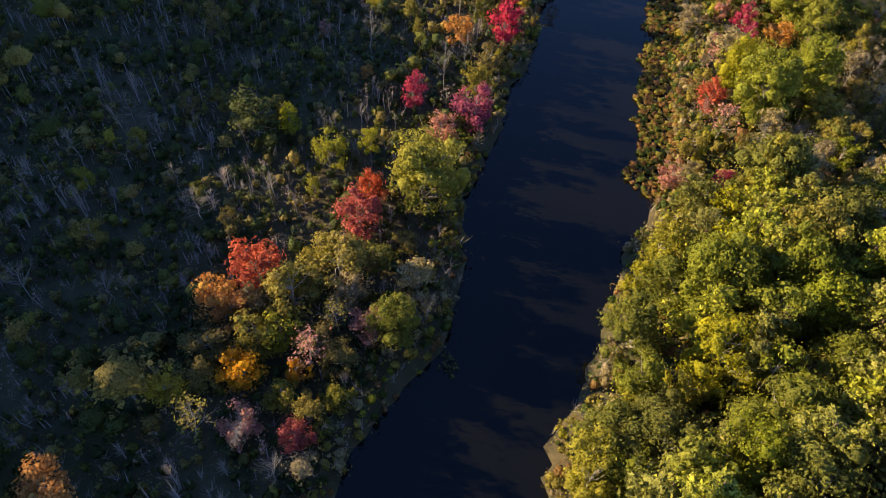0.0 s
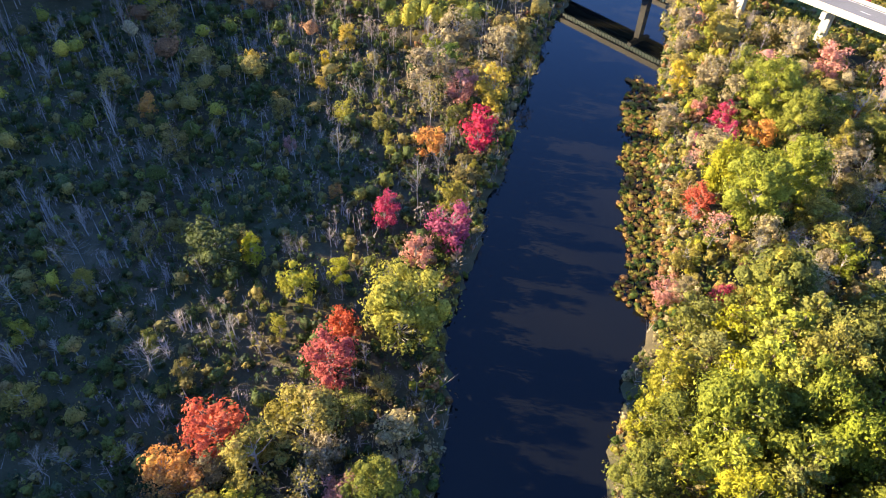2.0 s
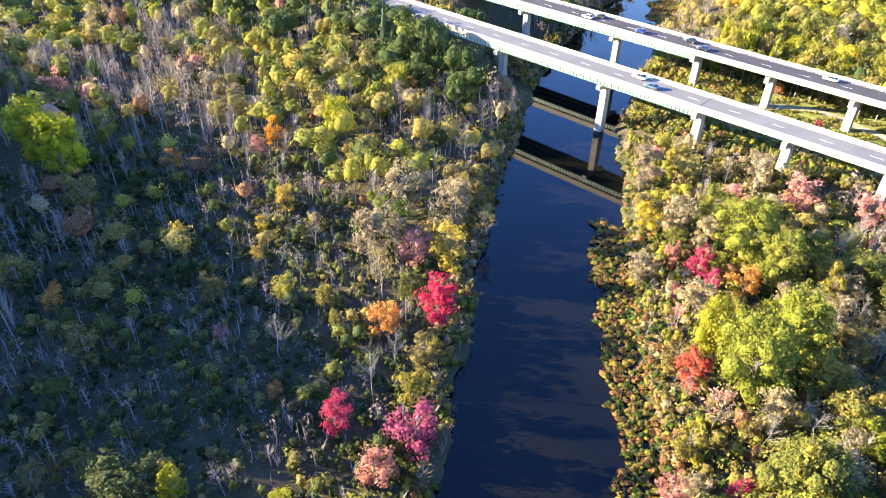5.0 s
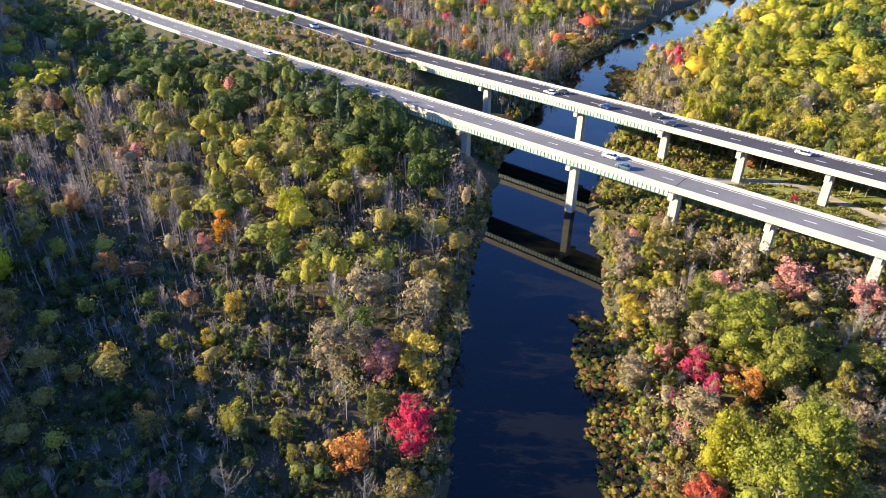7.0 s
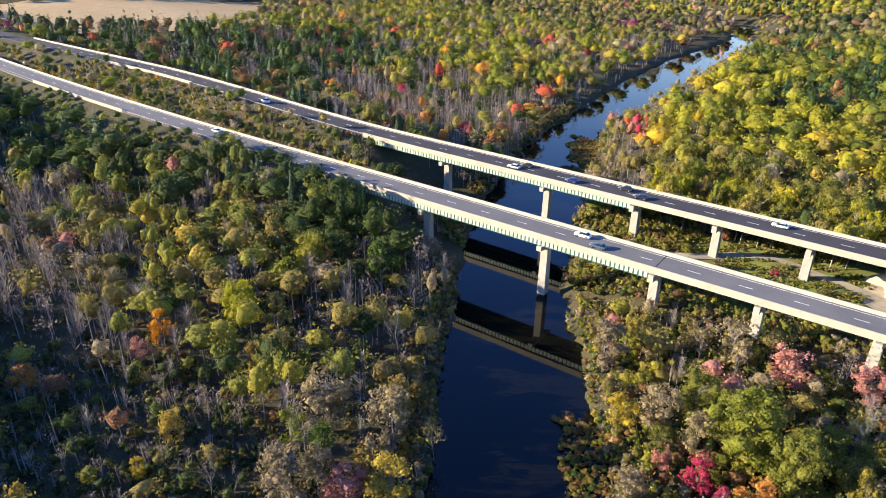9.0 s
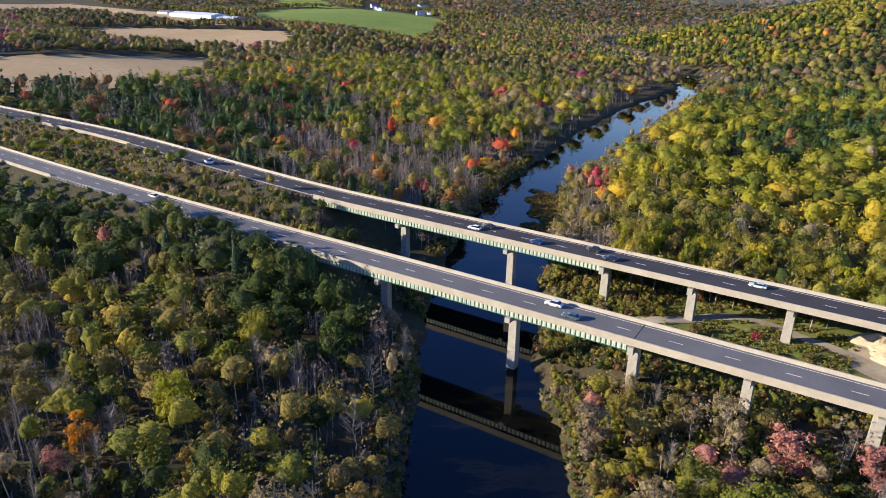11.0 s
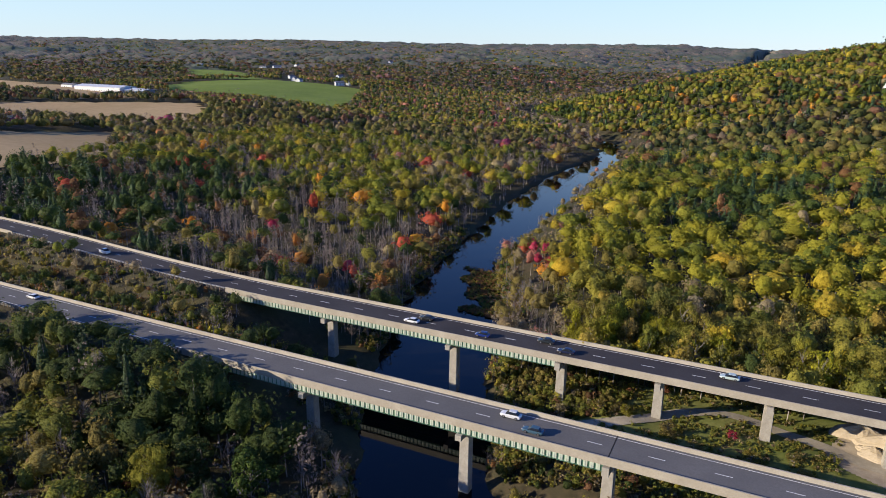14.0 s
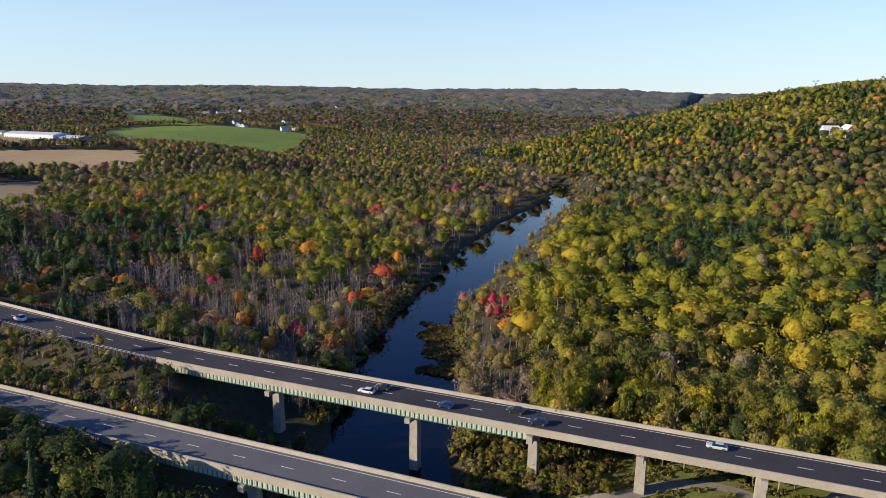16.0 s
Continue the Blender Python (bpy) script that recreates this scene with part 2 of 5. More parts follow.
GX = spread((-190, 160), (-4900, 4900), 3.6, 1.09)
GY = spread((-250, 250), (-4900, 4900), 3.6, 1.075)
gx, gy = np.meshgrid(GX, GY)
gz = height(gx, gy)
nx, ny = len(GX), len(GY)
ids = np.arange(nx * ny).reshape(ny, nx)
quads = np.stack([ids[:-1, :-1], ids[:-1, 1:], ids[1:, 1:], ids[1:, :-1]], -1).reshape(-1, 4)
FLOOR = ground_material()
ground = tagged(new("ground", mesh_of("ground", np.stack([gx, gy, gz], -1).reshape(-1, 3), quads, [FLOOR])), "brown and green forest floor of leaves and low growth", "ground", kind="structure")
ground.data.polygons.foreach_set("use_smooth", np.ones(len(quads), bool))


def water_material():
    m, nt, b = material("river_water", 0.03, 0.5)
    b.inputs["IOR"].default_value = 1.33
    n = noise_tex(nt, 0.035, 1)
    nt.links.new(ramp(nt, n.outputs[0], [(0.35, (0.0034, 0.0038, 0.0036)), (0.75, (0.0060, 0.0059, 0.0040))]), b.inputs["Base Color"])
    r = noise_tex(nt, 1.5, 3)
    bump(nt, b, r.outputs[0], 0.04, 0.05)
    return m


WATER = water_material()
wy = np.arange(-600, 820, 6.0)
wl, wr = banks(wy)
rows_w = np.stack([np.stack([wl - 6, wy, 0 * wy - 1.5], -1), np.stack([wr + 6, wy, 0 * wy - 1.5], -1)], 1).reshape(-1, 3)
k = np.arange(len(wy) - 1) * 2
tagged(new("river", mesh_of("river", rows_w, np.stack([k, k + 1, k + 3, k + 2], -1), [WATER])), "dark blue still river between wooded banks", "river", kind="structure")


# ---- helpers for things ----
def part(name, bm, mat, parent, label=""):
    """One mesh object from a bmesh, or from a mesh, under a thing or a part."""
    if isinstance(bm, bmesh.types.BMesh):
        me = bpy.data.meshes.new(name)
        bm.to_mesh(me)
        bm.free()
        me.materials.append(mat)
    else:
        me = bm
    ob = new(name, me)
    ob.parent = parent
    return tagged(ob, label)


def thing(name, m, label, category, group="", kind=""):
    ob = new(name)
    ob.empty_display_size = 0.5
    ob.matrix_basis = m
    return tagged(ob, label, category, group, kind)


def box(bm, x0, x1, y0, y1, z0, z1, taper=0.0):
    """A box; taper draws its top in by that much."""
    t = taper
    vs = [bm.verts.new(v) for v in ((x0, y0, z0), (x1, y0, z0), (x1, y1, z0), (x0, y1, z0), (x0 + t, y0 + t, z1), (x1 - t, y0 + t, z1), (x1 - t, y1 - t, z1), (x0 + t, y1 - t, z1))]
    for f in ((3, 2, 1, 0), (4, 5, 6, 7), (0, 1, 5, 4), (1, 2, 6, 5), (2, 3, 7, 6), (3, 0, 4, 7)):
        bm.faces.new([vs[i] for i in f])
    return bm


def sweep(profile, x0, x1, mid, step=6.0, lift=None):
    """A closed outline of (across, z) drawn along a road's middle line."""
    bm = bmesh.new()
    xs = np.linspace(x0, x1, max(2, int(abs(x1 - x0) / step) + 1))
    rings = []
    for x in xs:
        tx = 1.0
        ty = float(mid(x + 0.5) - mid(x - 0.5))
        n = math.hypot(tx, ty)
        px, py = -ty / n, tx / n
        up = lift(x) if lift else 0.0
        rings.append([bm.verts.new((x + px * a, float(mid(x)) + py * a, z + up)) for a, z in profile])
    m = len(profile)
    for a, b in zip(rings, rings[1:]):
        for i in range(m):
            bm.faces.new((a[i], a[(i + 1) % m], b[(i + 1) % m], b[i]))
    bm.faces.new(rings[0][::-1])
    bm.faces.new(rings[-1])
    bmesh.ops.recalc_face_normals(bm, faces=bm.faces[:])
    return bm


def along(x, mid, across=0.0, z=0.0):
    ty = float(mid(x + 0.5) - mid(x - 0.5))
    n = math.hypot(1, ty)
    return pose(x - ty / n * across, float(mid(x)) + across / n, z, 0, 0, math.degrees(math.atan(ty)))


# ---- bridges ----
CONCRETE = mottled("pale_concrete", (0.34, 0.30, 0.23), (0.44, 0.395, 0.31), 0.25, 0.85, 0.3, fine=12, relief=0.02)
PIER = mottled("pier_concrete", (0.29, 0.27, 0.225), (0.43, 0.40, 0.345), 0.5, 0.85, 0.3, fine=6, relief=0.02)
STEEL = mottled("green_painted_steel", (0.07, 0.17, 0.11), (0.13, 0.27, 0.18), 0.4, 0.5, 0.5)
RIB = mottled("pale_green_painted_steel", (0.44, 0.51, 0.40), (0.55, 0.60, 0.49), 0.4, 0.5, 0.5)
ASPHALT = mottled("grey_asphalt", (0.115, 0.112, 0.11), (0.16, 0.155, 0.15), 0.08, 0.9, 0.3, fine=30, relief=0.01)
ASPHALT_NEW = mottled("dark_asphalt", (0.036, 0.033, 0.036), (0.058, 0.054, 0.056), 0.08, 0.85, 0.3, fine=30, relief=0.01)
PAINT = mottled("white_road_paint", (0.62, 0.62, 0.60), (0.80, 0.80, 0.78), 1.0, 0.6, 0.4)
RAIL = mottled("galvanised_steel", (0.35, 0.35, 0.35), (0.5, 0.5, 0.5), 0.5, 0.45, 0.5, 0.7)
WOOD = mottled("weathered_post_wood", (0.16, 0.12, 0.08), (0.26, 0.20, 0.14), 2.0)

RIB_ME = None


def bridge(name, mid, half, x_end, piers, joint, asphalt, label):
    global RIB_ME
    top = thing(name, Matrix(), label, "bridge", "pair of highway bridges")
    right = 190.0
    part("deck", sweep([(-half, DECK - 0.75), (half, DECK - 0.75), (half, DECK - 0.1), (-half, DECK - 0.1)], x_end, right, mid), CONCRETE, top)
    part("roadway", sweep([(-half + 0.5, DECK - 0.1), (half - 0.5, DECK - 0.1), (half - 0.5, DECK), (-half + 0.5, DECK)], x_end, right, mid), asphalt, top, "asphalt roadway")
    for s in (-1, 1):
        prof = [(s * half, DECK - 0.95), (s * (half + 0.06), DECK - 0.95), (s * (half + 0.06), DECK + 0.88), (s * (half - 0.26), DECK + 0.88), (s * (half - 0.32), DECK + 0.35), (s * (half - 0.5), DECK - 0.09), (s * half, DECK - 0.09)]
        part("parapet", sweep(prof, x_end - 1, right, mid), CONCRETE, top, "pale concrete parapet")
    # steel plate girders up to the joint, shallower ones past it
    for k, a in enumerate((-half + 0.75, -half / 3, half / 3, half - 0.75)):
        g = part("girder", sweep([(a - 0.02, DECK - 2.75), (a + 0.02, DECK - 2.75), (a + 0.02, DECK - 0.76), (a - 0.02, DECK - 0.76)], x_end, joint - 0.3, mid), STEEL, top, "green steel plate girder")
        part("flange", sweep([(a - 0.25, DECK - 2.83), (a + 0.25, DECK - 2.83), (a + 0.25, DECK - 2.75), (a - 0.25, DECK - 2.75)], x_end, joint - 0.3, mid), STEEL, g)
        part("girder", sweep([(a - 0.02, DECK - 1.3), (a + 0.02, DECK - 1.3), (a + 0.02, DECK - 0.76), (a - 0.02, DECK - 0.76)], joint + 0.3, right, mid), STEEL, top, "shallow green steel girder")
        if k in (0, 3):
            s = -1 if k == 0 else 1
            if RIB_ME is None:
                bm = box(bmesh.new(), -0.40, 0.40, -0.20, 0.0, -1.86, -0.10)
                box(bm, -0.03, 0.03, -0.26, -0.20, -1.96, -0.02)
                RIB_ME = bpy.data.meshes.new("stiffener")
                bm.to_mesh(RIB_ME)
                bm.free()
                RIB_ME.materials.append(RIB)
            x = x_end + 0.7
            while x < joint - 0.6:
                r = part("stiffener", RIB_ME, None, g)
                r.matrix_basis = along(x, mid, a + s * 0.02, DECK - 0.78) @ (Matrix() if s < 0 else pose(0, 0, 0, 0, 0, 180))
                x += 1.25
    part("expansion_joint", sweep([(-half + 0.45, DECK), (half - 0.45, DECK), (half - 0.45, DECK + 0.02), (-half + 0.45, DECK + 0.02)], joint - 0.12, joint + 0.12, mid), JOINT, top, "dark rubber expansion joint")
    # piers: a cap on a wall-like tapering shaft
    for px in piers:
        cap_top = DECK - 2.85 if px < joint - 1.5 else DECK - 1.32
        ym = float(mid(px))
        foot = float(min(height(px, ym - half), height(px, ym), height(px, ym + half))) - 2.0
        drop = 1.35 if px < joint - 1.5 else 2.0
        bm = bmesh.new()
        box(bm, -1.25, 1.25, -2.3, 0.2, foot, cap_top - 0.6, 0.14)
        bmesh.ops.bevel(bm, geom=bm.edges[:], offset=0.12, segments=2, affect="EDGES")
        p = part("pier", bm, PIER, top, "tall tapering concrete pier")
        p.matrix_basis = along(px, mid)
        # the cap's underside rises towards its far end
        bm = bmesh.new()
        ends = [(-half - 0.35, drop), (-half + 0.9, drop), (-1.9, drop + 0.5), (0.0, drop + 0.5), (half - 0.2, 0.7)]
        rings = [[bm.verts.new(v) for v in ((-0.7, y, cap_top), (0.7, y, cap_top), (0.7, y, cap_top - d), (-0.7, y, cap_top - d))] for y, d in ends]
        for a, b in zip(rings, rings[1:]):
            for i in range(4):
                bm.faces.new((a[i], a[(i + 1) % 4], b[(i + 1) % 4], b[i]))
        bm.faces.new(rings[0][::-1])
        bm.faces.new(rings[-1])
        bmesh.ops.recalc_face_normals(bm, faces=bm.faces[:])
        part("cap", bm, PIER, p)
        for a in (-half + 0.75, -half / 3, half / 3, half - 0.75):
            part("bearing", box(bmesh.new(), -0.3, 0.3, a - 0.3, a + 0.3, cap_top, cap_top + 0.05), JOINT, p)
    # abutment wall
    wall = box(bmesh.new(), -1.2, 0.0, -half, half, DECK - 9, DECK - 0.8)
    part("abutment", wall, PIER, top, "concrete abutment").matrix_basis = along(x_end, mid)
    return top


JOINT = mottled("dark_rubber", (0.02, 0.02, 0.02), (0.035, 0.033, 0.03), 2.0)
NEAR_HALF, FAR_HALF = 5.35, 5.9
near_bridge = bridge("highway_bridge", near_mid, NEAR_HALF, NEAR_END, [-43.5, -2.6, 28.6, 53.6, 77.9, 102.4, 127], 28.6, ASPHALT, "highway bridge with grey asphalt and pale concrete parapets")
far_bridge = bridge("highway_bridge", far_mid, FAR_HALF, FAR_END, [-69.0, -27.6, 3.5, 28.5, 53.4, 78.5, 103], 3.5, ASPHALT_NEW, "highway bridge with fresh dark asphalt and pale parapets")

# roads on their banks, west of the bridges
for nm, mid, half, x_end, asphalt, text in (("road_1", near_mid, NEAR_HALF, NEAR_END, ASPHALT, "grey asphalt highway on a bank"), ("road_2", far_mid, FAR_HALF, FAR_END, ASPHALT_NEW, "dark asphalt highway on a bank")):
    bm = sweep([(-half, DECK - 1.6), (half, DECK - 1.6), (half, DECK), (-half, DECK)], -590, x_end, mid)
    me = bpy.data.meshes.new(nm)
    bm.to_mesh(me)
    bm.free()
    me.materials.append(asphalt)
    tagged(new(nm, me), text, "road", kind="structure")


def lines(parent_name, mid, half, x0, x1, dash_at, text):
    holder = thing(parent_name, Matrix(), text, "road marking", kind="structure")
    bm = box(bmesh.new(), -1.6, 1.6, -0.09, 0.09, 0, 0.012)
    me = bpy.data.meshes.new("dash")
    bm.to_mesh(me)
    bm.free()
    me.materials.append(PAINT)
    x = dash_at - 12.16 * int((dash_at - x0) / 12.16)
    while x < x1:
        d = part("dash", me, None, holder)
        d.matrix_basis = along(x, mid, 0.0, DECK + 0.006)
        x += 12.16
    for s in (-1, 1):
        a = s * (half - 1.35)
        part("edge_line", sweep([(a - 0.08, DECK + 0.006), (a + 0.08, DECK + 0.006), (a + 0.08, DECK + 0.018), (a - 0.08, DECK + 0.018)], x0, x1, mid), PAINT, holder)


# barriers on the banks west of the bridges
def barrier(mid, half, side, x0, x1):
    s = side
    prof = [(s * half, DECK - 0.9), (s * (half + 0.06), DECK - 0.9), (s * (half + 0.06), DECK + 0.88), (s * (half - 0.26), DECK + 0.88), (s * (half - 0.32), DECK + 0.35), (s * (half - 0.5), DECK + 0.004), (s * half, DECK + 0.004)]
    bm = sweep(prof, x0, x1, mid)
    me = bpy.data.meshes.new("concrete_barrier")
    bm.to_mesh(me)
    bm.free()
    me.materials.append(CONCRETE)
    tagged(new("concrete_barrier", me), "long pale concrete barrier along the highway", "barrier", "barriers")


barrier(near_mid, NEAR_HALF, 1, -420, NEAR_END - 1.05)
barrier(far_mid, FAR_HALF, 1, -420, FAR_END - 1.05)
barrier(near_mid, NEAR_HALF, -1, -290, -205)
barrier(far_mid, FAR_HALF, -1, -310, -232)


def guard_rail(mid, half, x0, x1):
    top = thing("guard_rail", Matrix(), "galvanised steel guard rail on wooden posts", "guard rail")
    a = -half - 0.35
    part("rail", sweep([(a - 0.02, DECK + 0.42), (a + 0.05, DECK + 0.5), (a - 0.02, DECK + 0.58), (a + 0.05, DECK + 0.66), (a - 0.02, DECK + 0.74), (a - 0.06, DECK + 0.74), (a - 0.06, DECK + 0.42)], x0, x1, mid, 8), RAIL, top)
    me = bpy.data.meshes.new("post")
    bm = box(bmesh.new(), -0.1, 0.1, -0.2, 0.0, -1.6, 0.78)
    bm.to_mesh(me)
    bm.free()
    me.materials.append(WOOD)
    x = x0 + 0.5
    while x < x1:
        part("post", me, None, top).matrix_basis = along(x, mid, a - 0.07, DECK)
        x += 1.9
    return top


guard_rail(far_mid, FAR_HALF, -231, FAR_END - 1)
guard_rail(near_mid, NEAR_HALF, -204, NEAR_END - 1)
lines("lane_marking", near_mid, NEAR_HALF, -400, 180, 25.0, "white painted lane dashes and edge lines")
lines("lane_marking", far_mid, FAR_HALF, -400, 180, 25.0, "white painted lane dashes and edge lines")


# ---- trees ----
def clumps(r, centres, radii, count, size, flat=0.42):
    """Leaf clumps, each a bent four-sided leaf mass, on the skins of lobes."""
    k = r.randint(0, len(centres), count)
    n = r.normal(size=(count, 3))
    n /= np.linalg.norm(n, axis=1, keepdims=True)
    n[:, 2] = np.where(r.rand(count) < 0.7, np.abs(n[:, 2]), n[:, 2])
    depth = 1.08 - 0.55 * r.rand(count) ** 1.6
    c = centres[k] + n * radii[k] * depth[:, None]
    aim = n + r.normal(size=(count, 3)) * flat
    aim /= np.linalg.norm(aim, axis=1, keepdims=True)
    u = np.cross(aim, r.normal(size=(count, 3)))
    u /= np.linalg.norm(u, axis=1, keepdims=True) + 1e-9
    v = np.cross(aim, u)
    s = size * r.uniform(0.6, 1.35, (count, 1))
    e = r.uniform(0.55, 1.0, (count, 4, 1))
    v4 = np.stack([c - u * s * e[:, 0], c - v * s * 0.8 * e[:, 1] + aim * s * 0.25, c + u * s * e[:, 2], c + v * s * 0.8 * e[:, 3] + aim * s * 0.25], 1)
    return v4.reshape(-1, 3), np.arange(count * 4).reshape(-1, 4)


def mass(r, centre, radii, sides, rings, lumps=7, rag=0.07, droop=0.75):
    """A closed, lumpy body of leaves: a dome with bulges, uneven all over."""
    t = (np.arange(rings) + 0.75) / (rings + 0.35) * 3.1416
    a = np.arange(sides) * 6.2832 / sides
    T, A = np.meshgrid(t, a, indexing="ij")
    A = A + (np.arange(rings) % 2 * 3.1416 / sides)[:, None]
    d = np.stack([np.sin(T) * np.cos(A), np.sin(T) * np.sin(A), -np.cos(T)], -1).reshape(-1, 3)
    d = np.concatenate([d, [(0, 0, -1), (0, 0, 1)]])
    l = r.normal(size=(lumps, 3))
    l[:, 2] = l[:, 2] * 0.8 + 0.35
    l /= np.linalg.norm(l, axis=1, keepdims=True)
    bulge = np.exp(-(1 - d @ l.T) / 0.16).max(axis=1)
    s = 0.70 + 0.36 * bulge + r.uniform(-rag, rag, len(d))
    v = d * s[:, None]
    v[:, 2] = np.where(v[:, 2] < 0, v[:, 2] * droop, v[:, 2])
    v = np.asarray(centre) + v * np.asarray(radii)
    f = []
    n = rings * sides
    for i in range(rings - 1):
        for j in range(sides):
            p, q = i * sides + j, i * sides + (j + 1) % sides
            f.append((p, q, q + sides, p + sides))
    for j in range(sides):
        f.append((n, (j + 1) % sides, j, j))
        f.append((n - sides + j, n - sides + (j + 1) % sides, n + 1, n + 1))
    return v, np.array(f)


def tube(r, a, b, r0, r1, sides=5, bends=2, crook=0.06):
    """A crooked, tapering limb from a to b."""
    a, b = np.array(a, float), np.array(b, float)
    ax = (b - a) / (np.linalg.norm(b - a) + 1e-9)
    u = np.cross(ax, (0.3, 0.9, 0.2))
    u /= np.linalg.norm(u)
    w = np.cross(ax, u)
    ang = np.arange(sides) * 6.2832 / sides
    rings = []
    for i in range(bends + 2):
        f = i / (bends + 1)
        off = (r.normal(size=3) * crook * np.linalg.norm(b - a)) if 0 < i <= bends else 0
        rad = r0 + (r1 - r0) * f
        rings.append(a + (b - a) * f + off + rad * (np.cos(ang)[:, None] * u + np.sin(ang)[:, None] * w))
    v = np.concatenate(rings)
    f = []
    for i in range(bends + 1):
        for j in range(sides):
            p, q = i * sides + j, i * sides + (j + 1) % sides
            f.append((p, q, q + sides, p + sides))
    return v, np.array(f)


def joined(pieces):
    vs, fs, at = [], [], 0
    for v, f in pieces:
        vs.append(v)
        fs.append(f + at)
        at += len(v)
    return np.concatenate(vs), np.concatenate(fs)


def broad_parts(seed, h, w, low=0.12, lobes=24, count=1300, size=0.42):
    """Trunk and crown of a broad-leaved tree h metres high and w wide: many unequal lobes, none in the middle of another."""
    r = np.random.RandomState(seed)
    ch = h * (1 - low)
    ang, lev = r.uniform(0, 6.28, lobes), np.sort(r.uniform(0.06, 0.93, lobes))
    girth = np.sqrt(np.clip(1 - (1.75 * lev - 0.72) ** 2 * 0.8, 0.06, 1))
    out = w / 2 * 0.78 * girth * r.uniform(0.35, 1.1, lobes) * (1 + 0.22 * np.cos(ang - r.uniform(0, 6.28)))
    cen = np.stack([np.cos(ang) * out, np.sin(ang) * out, h * low + ch * lev], -1)
    rr = r.uniform(0.09, 0.22, lobes) * w * (0.6 + 0.5 * girth)
    rad = np.stack([rr, rr, rr * r.uniform(0.65, 1.0, lobes)], -1)
    big = np.argsort(-rr)[:max(13, lobes // 2)]
    crown = joined([clumps(r, cen, rad, count, size)] + [mass(r, cen[i], rad[i] * 0.68, 6, 3, 5, 0.2, 0.9) for i in big])
    tr = [tube(r, (0, 0, -0.6), (0, 0, h * 0.74), 0.014 * h, 0.005 * h, 7, 3, 0.012)]
    for c in cen:
        z0 = max(h * low * 0.7, c[2] - 0.35 * ch * r.uniform(0.5, 1))
        tr.append(tube(r, (0, 0, z0), c, 0.006 * h, 0.002 * h, 4, 2))
    return joined(tr), crown


def bare_parts(seed, h, w, leaves=0, size=0.3, stems=1):
    """A leafless tree: crooked stems, limbs and many thin twigs; a few leaves may hang on."""
    r = np.random.RandomState(seed)
    tr, ends = [], []
    for s in range(stems):
        lean = r.normal(size=2) * 0.10 * h * (1 if stems == 1 else 1.6)
        tip = np.array([lean[0], lean[1], h])
        tr.append(tube(r, (r.normal() * 0.15 * (stems > 1), r.normal() * 0.15 * (stems > 1), -0.5), tip, 0.0075 * h, 0.0015 * h, 5, 3, 0.015))
        for i in range(int(22 / stems) + 4):
            f = r.uniform(0.28, 0.95)
            a = tip * f
            ang, ln = r.uniform(0, 6.28), w * 0.5 * (1.15 - f) * r.uniform(0.6, 1.3)
            b = a + np.array([math.cos(ang) * ln, math.sin(ang) * ln, ln * r.uniform(0.6, 1.5)])
            tr.append(tube(r, a, b, 0.0026 * h, 0.001 * h, 3, 1, 0.05))
            for j in range(7):
                g = r.uniform(0.3, 1)
                c = a + (b - a) * g
                d = c + (r.normal(size=3) * 0.5 + (b - a) / ln * 0.6 + (0, 0, 0.35)) * ln * 0.42
                tr.append(tube(r, c, d, 0.0008 * h + 0.003, 0.005, 3, 0))
                ends.append(d)
    ends = np.array(ends)
    crown = None
    if leaves:
        crown = clumps(r, ends, np.full((len(ends), 3), 0.045 * h), leaves, size)
    return joined(tr), crown


def pine_parts(seed, h, w, count=1500, size=0.42, low=0.12):
    """A pine: whorls of boughs, each with drooping tufts of needles."""
    r = np.random.RandomState(seed)
    tr = [tube(r, (0, 0, -0.6), (0, 0, h), 0.016 * h, 0.003 * h, 7, 3, 0.006)]
    cen, rad = [], []
    levels = int(h / 1.25)
    for i in range(levels):
        f = low + (1 - low) * i / levels
        reach = w / 2 * (1 - f) ** 0.72 * 1.12 + 0.25
        for j in range(r.randint(4, 7)):
            ang, ln = r.uniform(0, 6.28), reach * r.uniform(0.6, 1.12)
            z = h * f + r.uniform(-0.4, 0.4)
            tip = np.array([math.cos(ang) * ln, math.sin(ang) * ln, z + ln * r.uniform(-0.05, 0.22)])
            tr.append(tube(r, (0, 0, z), tip, 0.05, 0.015, 3, 0))
            for g in (0.5, 0.75, 1.0):
                cen.append(tip * (g, g, 1) - (0, 0, (1 - g) * ln * 0.1))
                rad.append((0.16 * ln + 0.28, 0.16 * ln + 0.28, 0.26))
    return joined(tr), clumps(r, np.array(cen), np.array(rad), count, size, 0.5)


KIND = {}


def tree_kind(name, parts, leaf, bark):
    """The meshes of one kind of tree, shared by all trees of that kind."""
    (tv, tf), crown = parts
    trunk_me = mesh_of("trunk", tv, tf, [bark])
    crown_me = mesh_of("crown", crown[0], split(crown[1])[0], [LEAF[leaf]]) if crown is not None else None
    if crown_me:
        crown_me.polygons.foreach_set("use_smooth", np.ones(len(crown_me.polygons), bool))
    KIND.setdefault(name, []).append((trunk_me, crown_me))


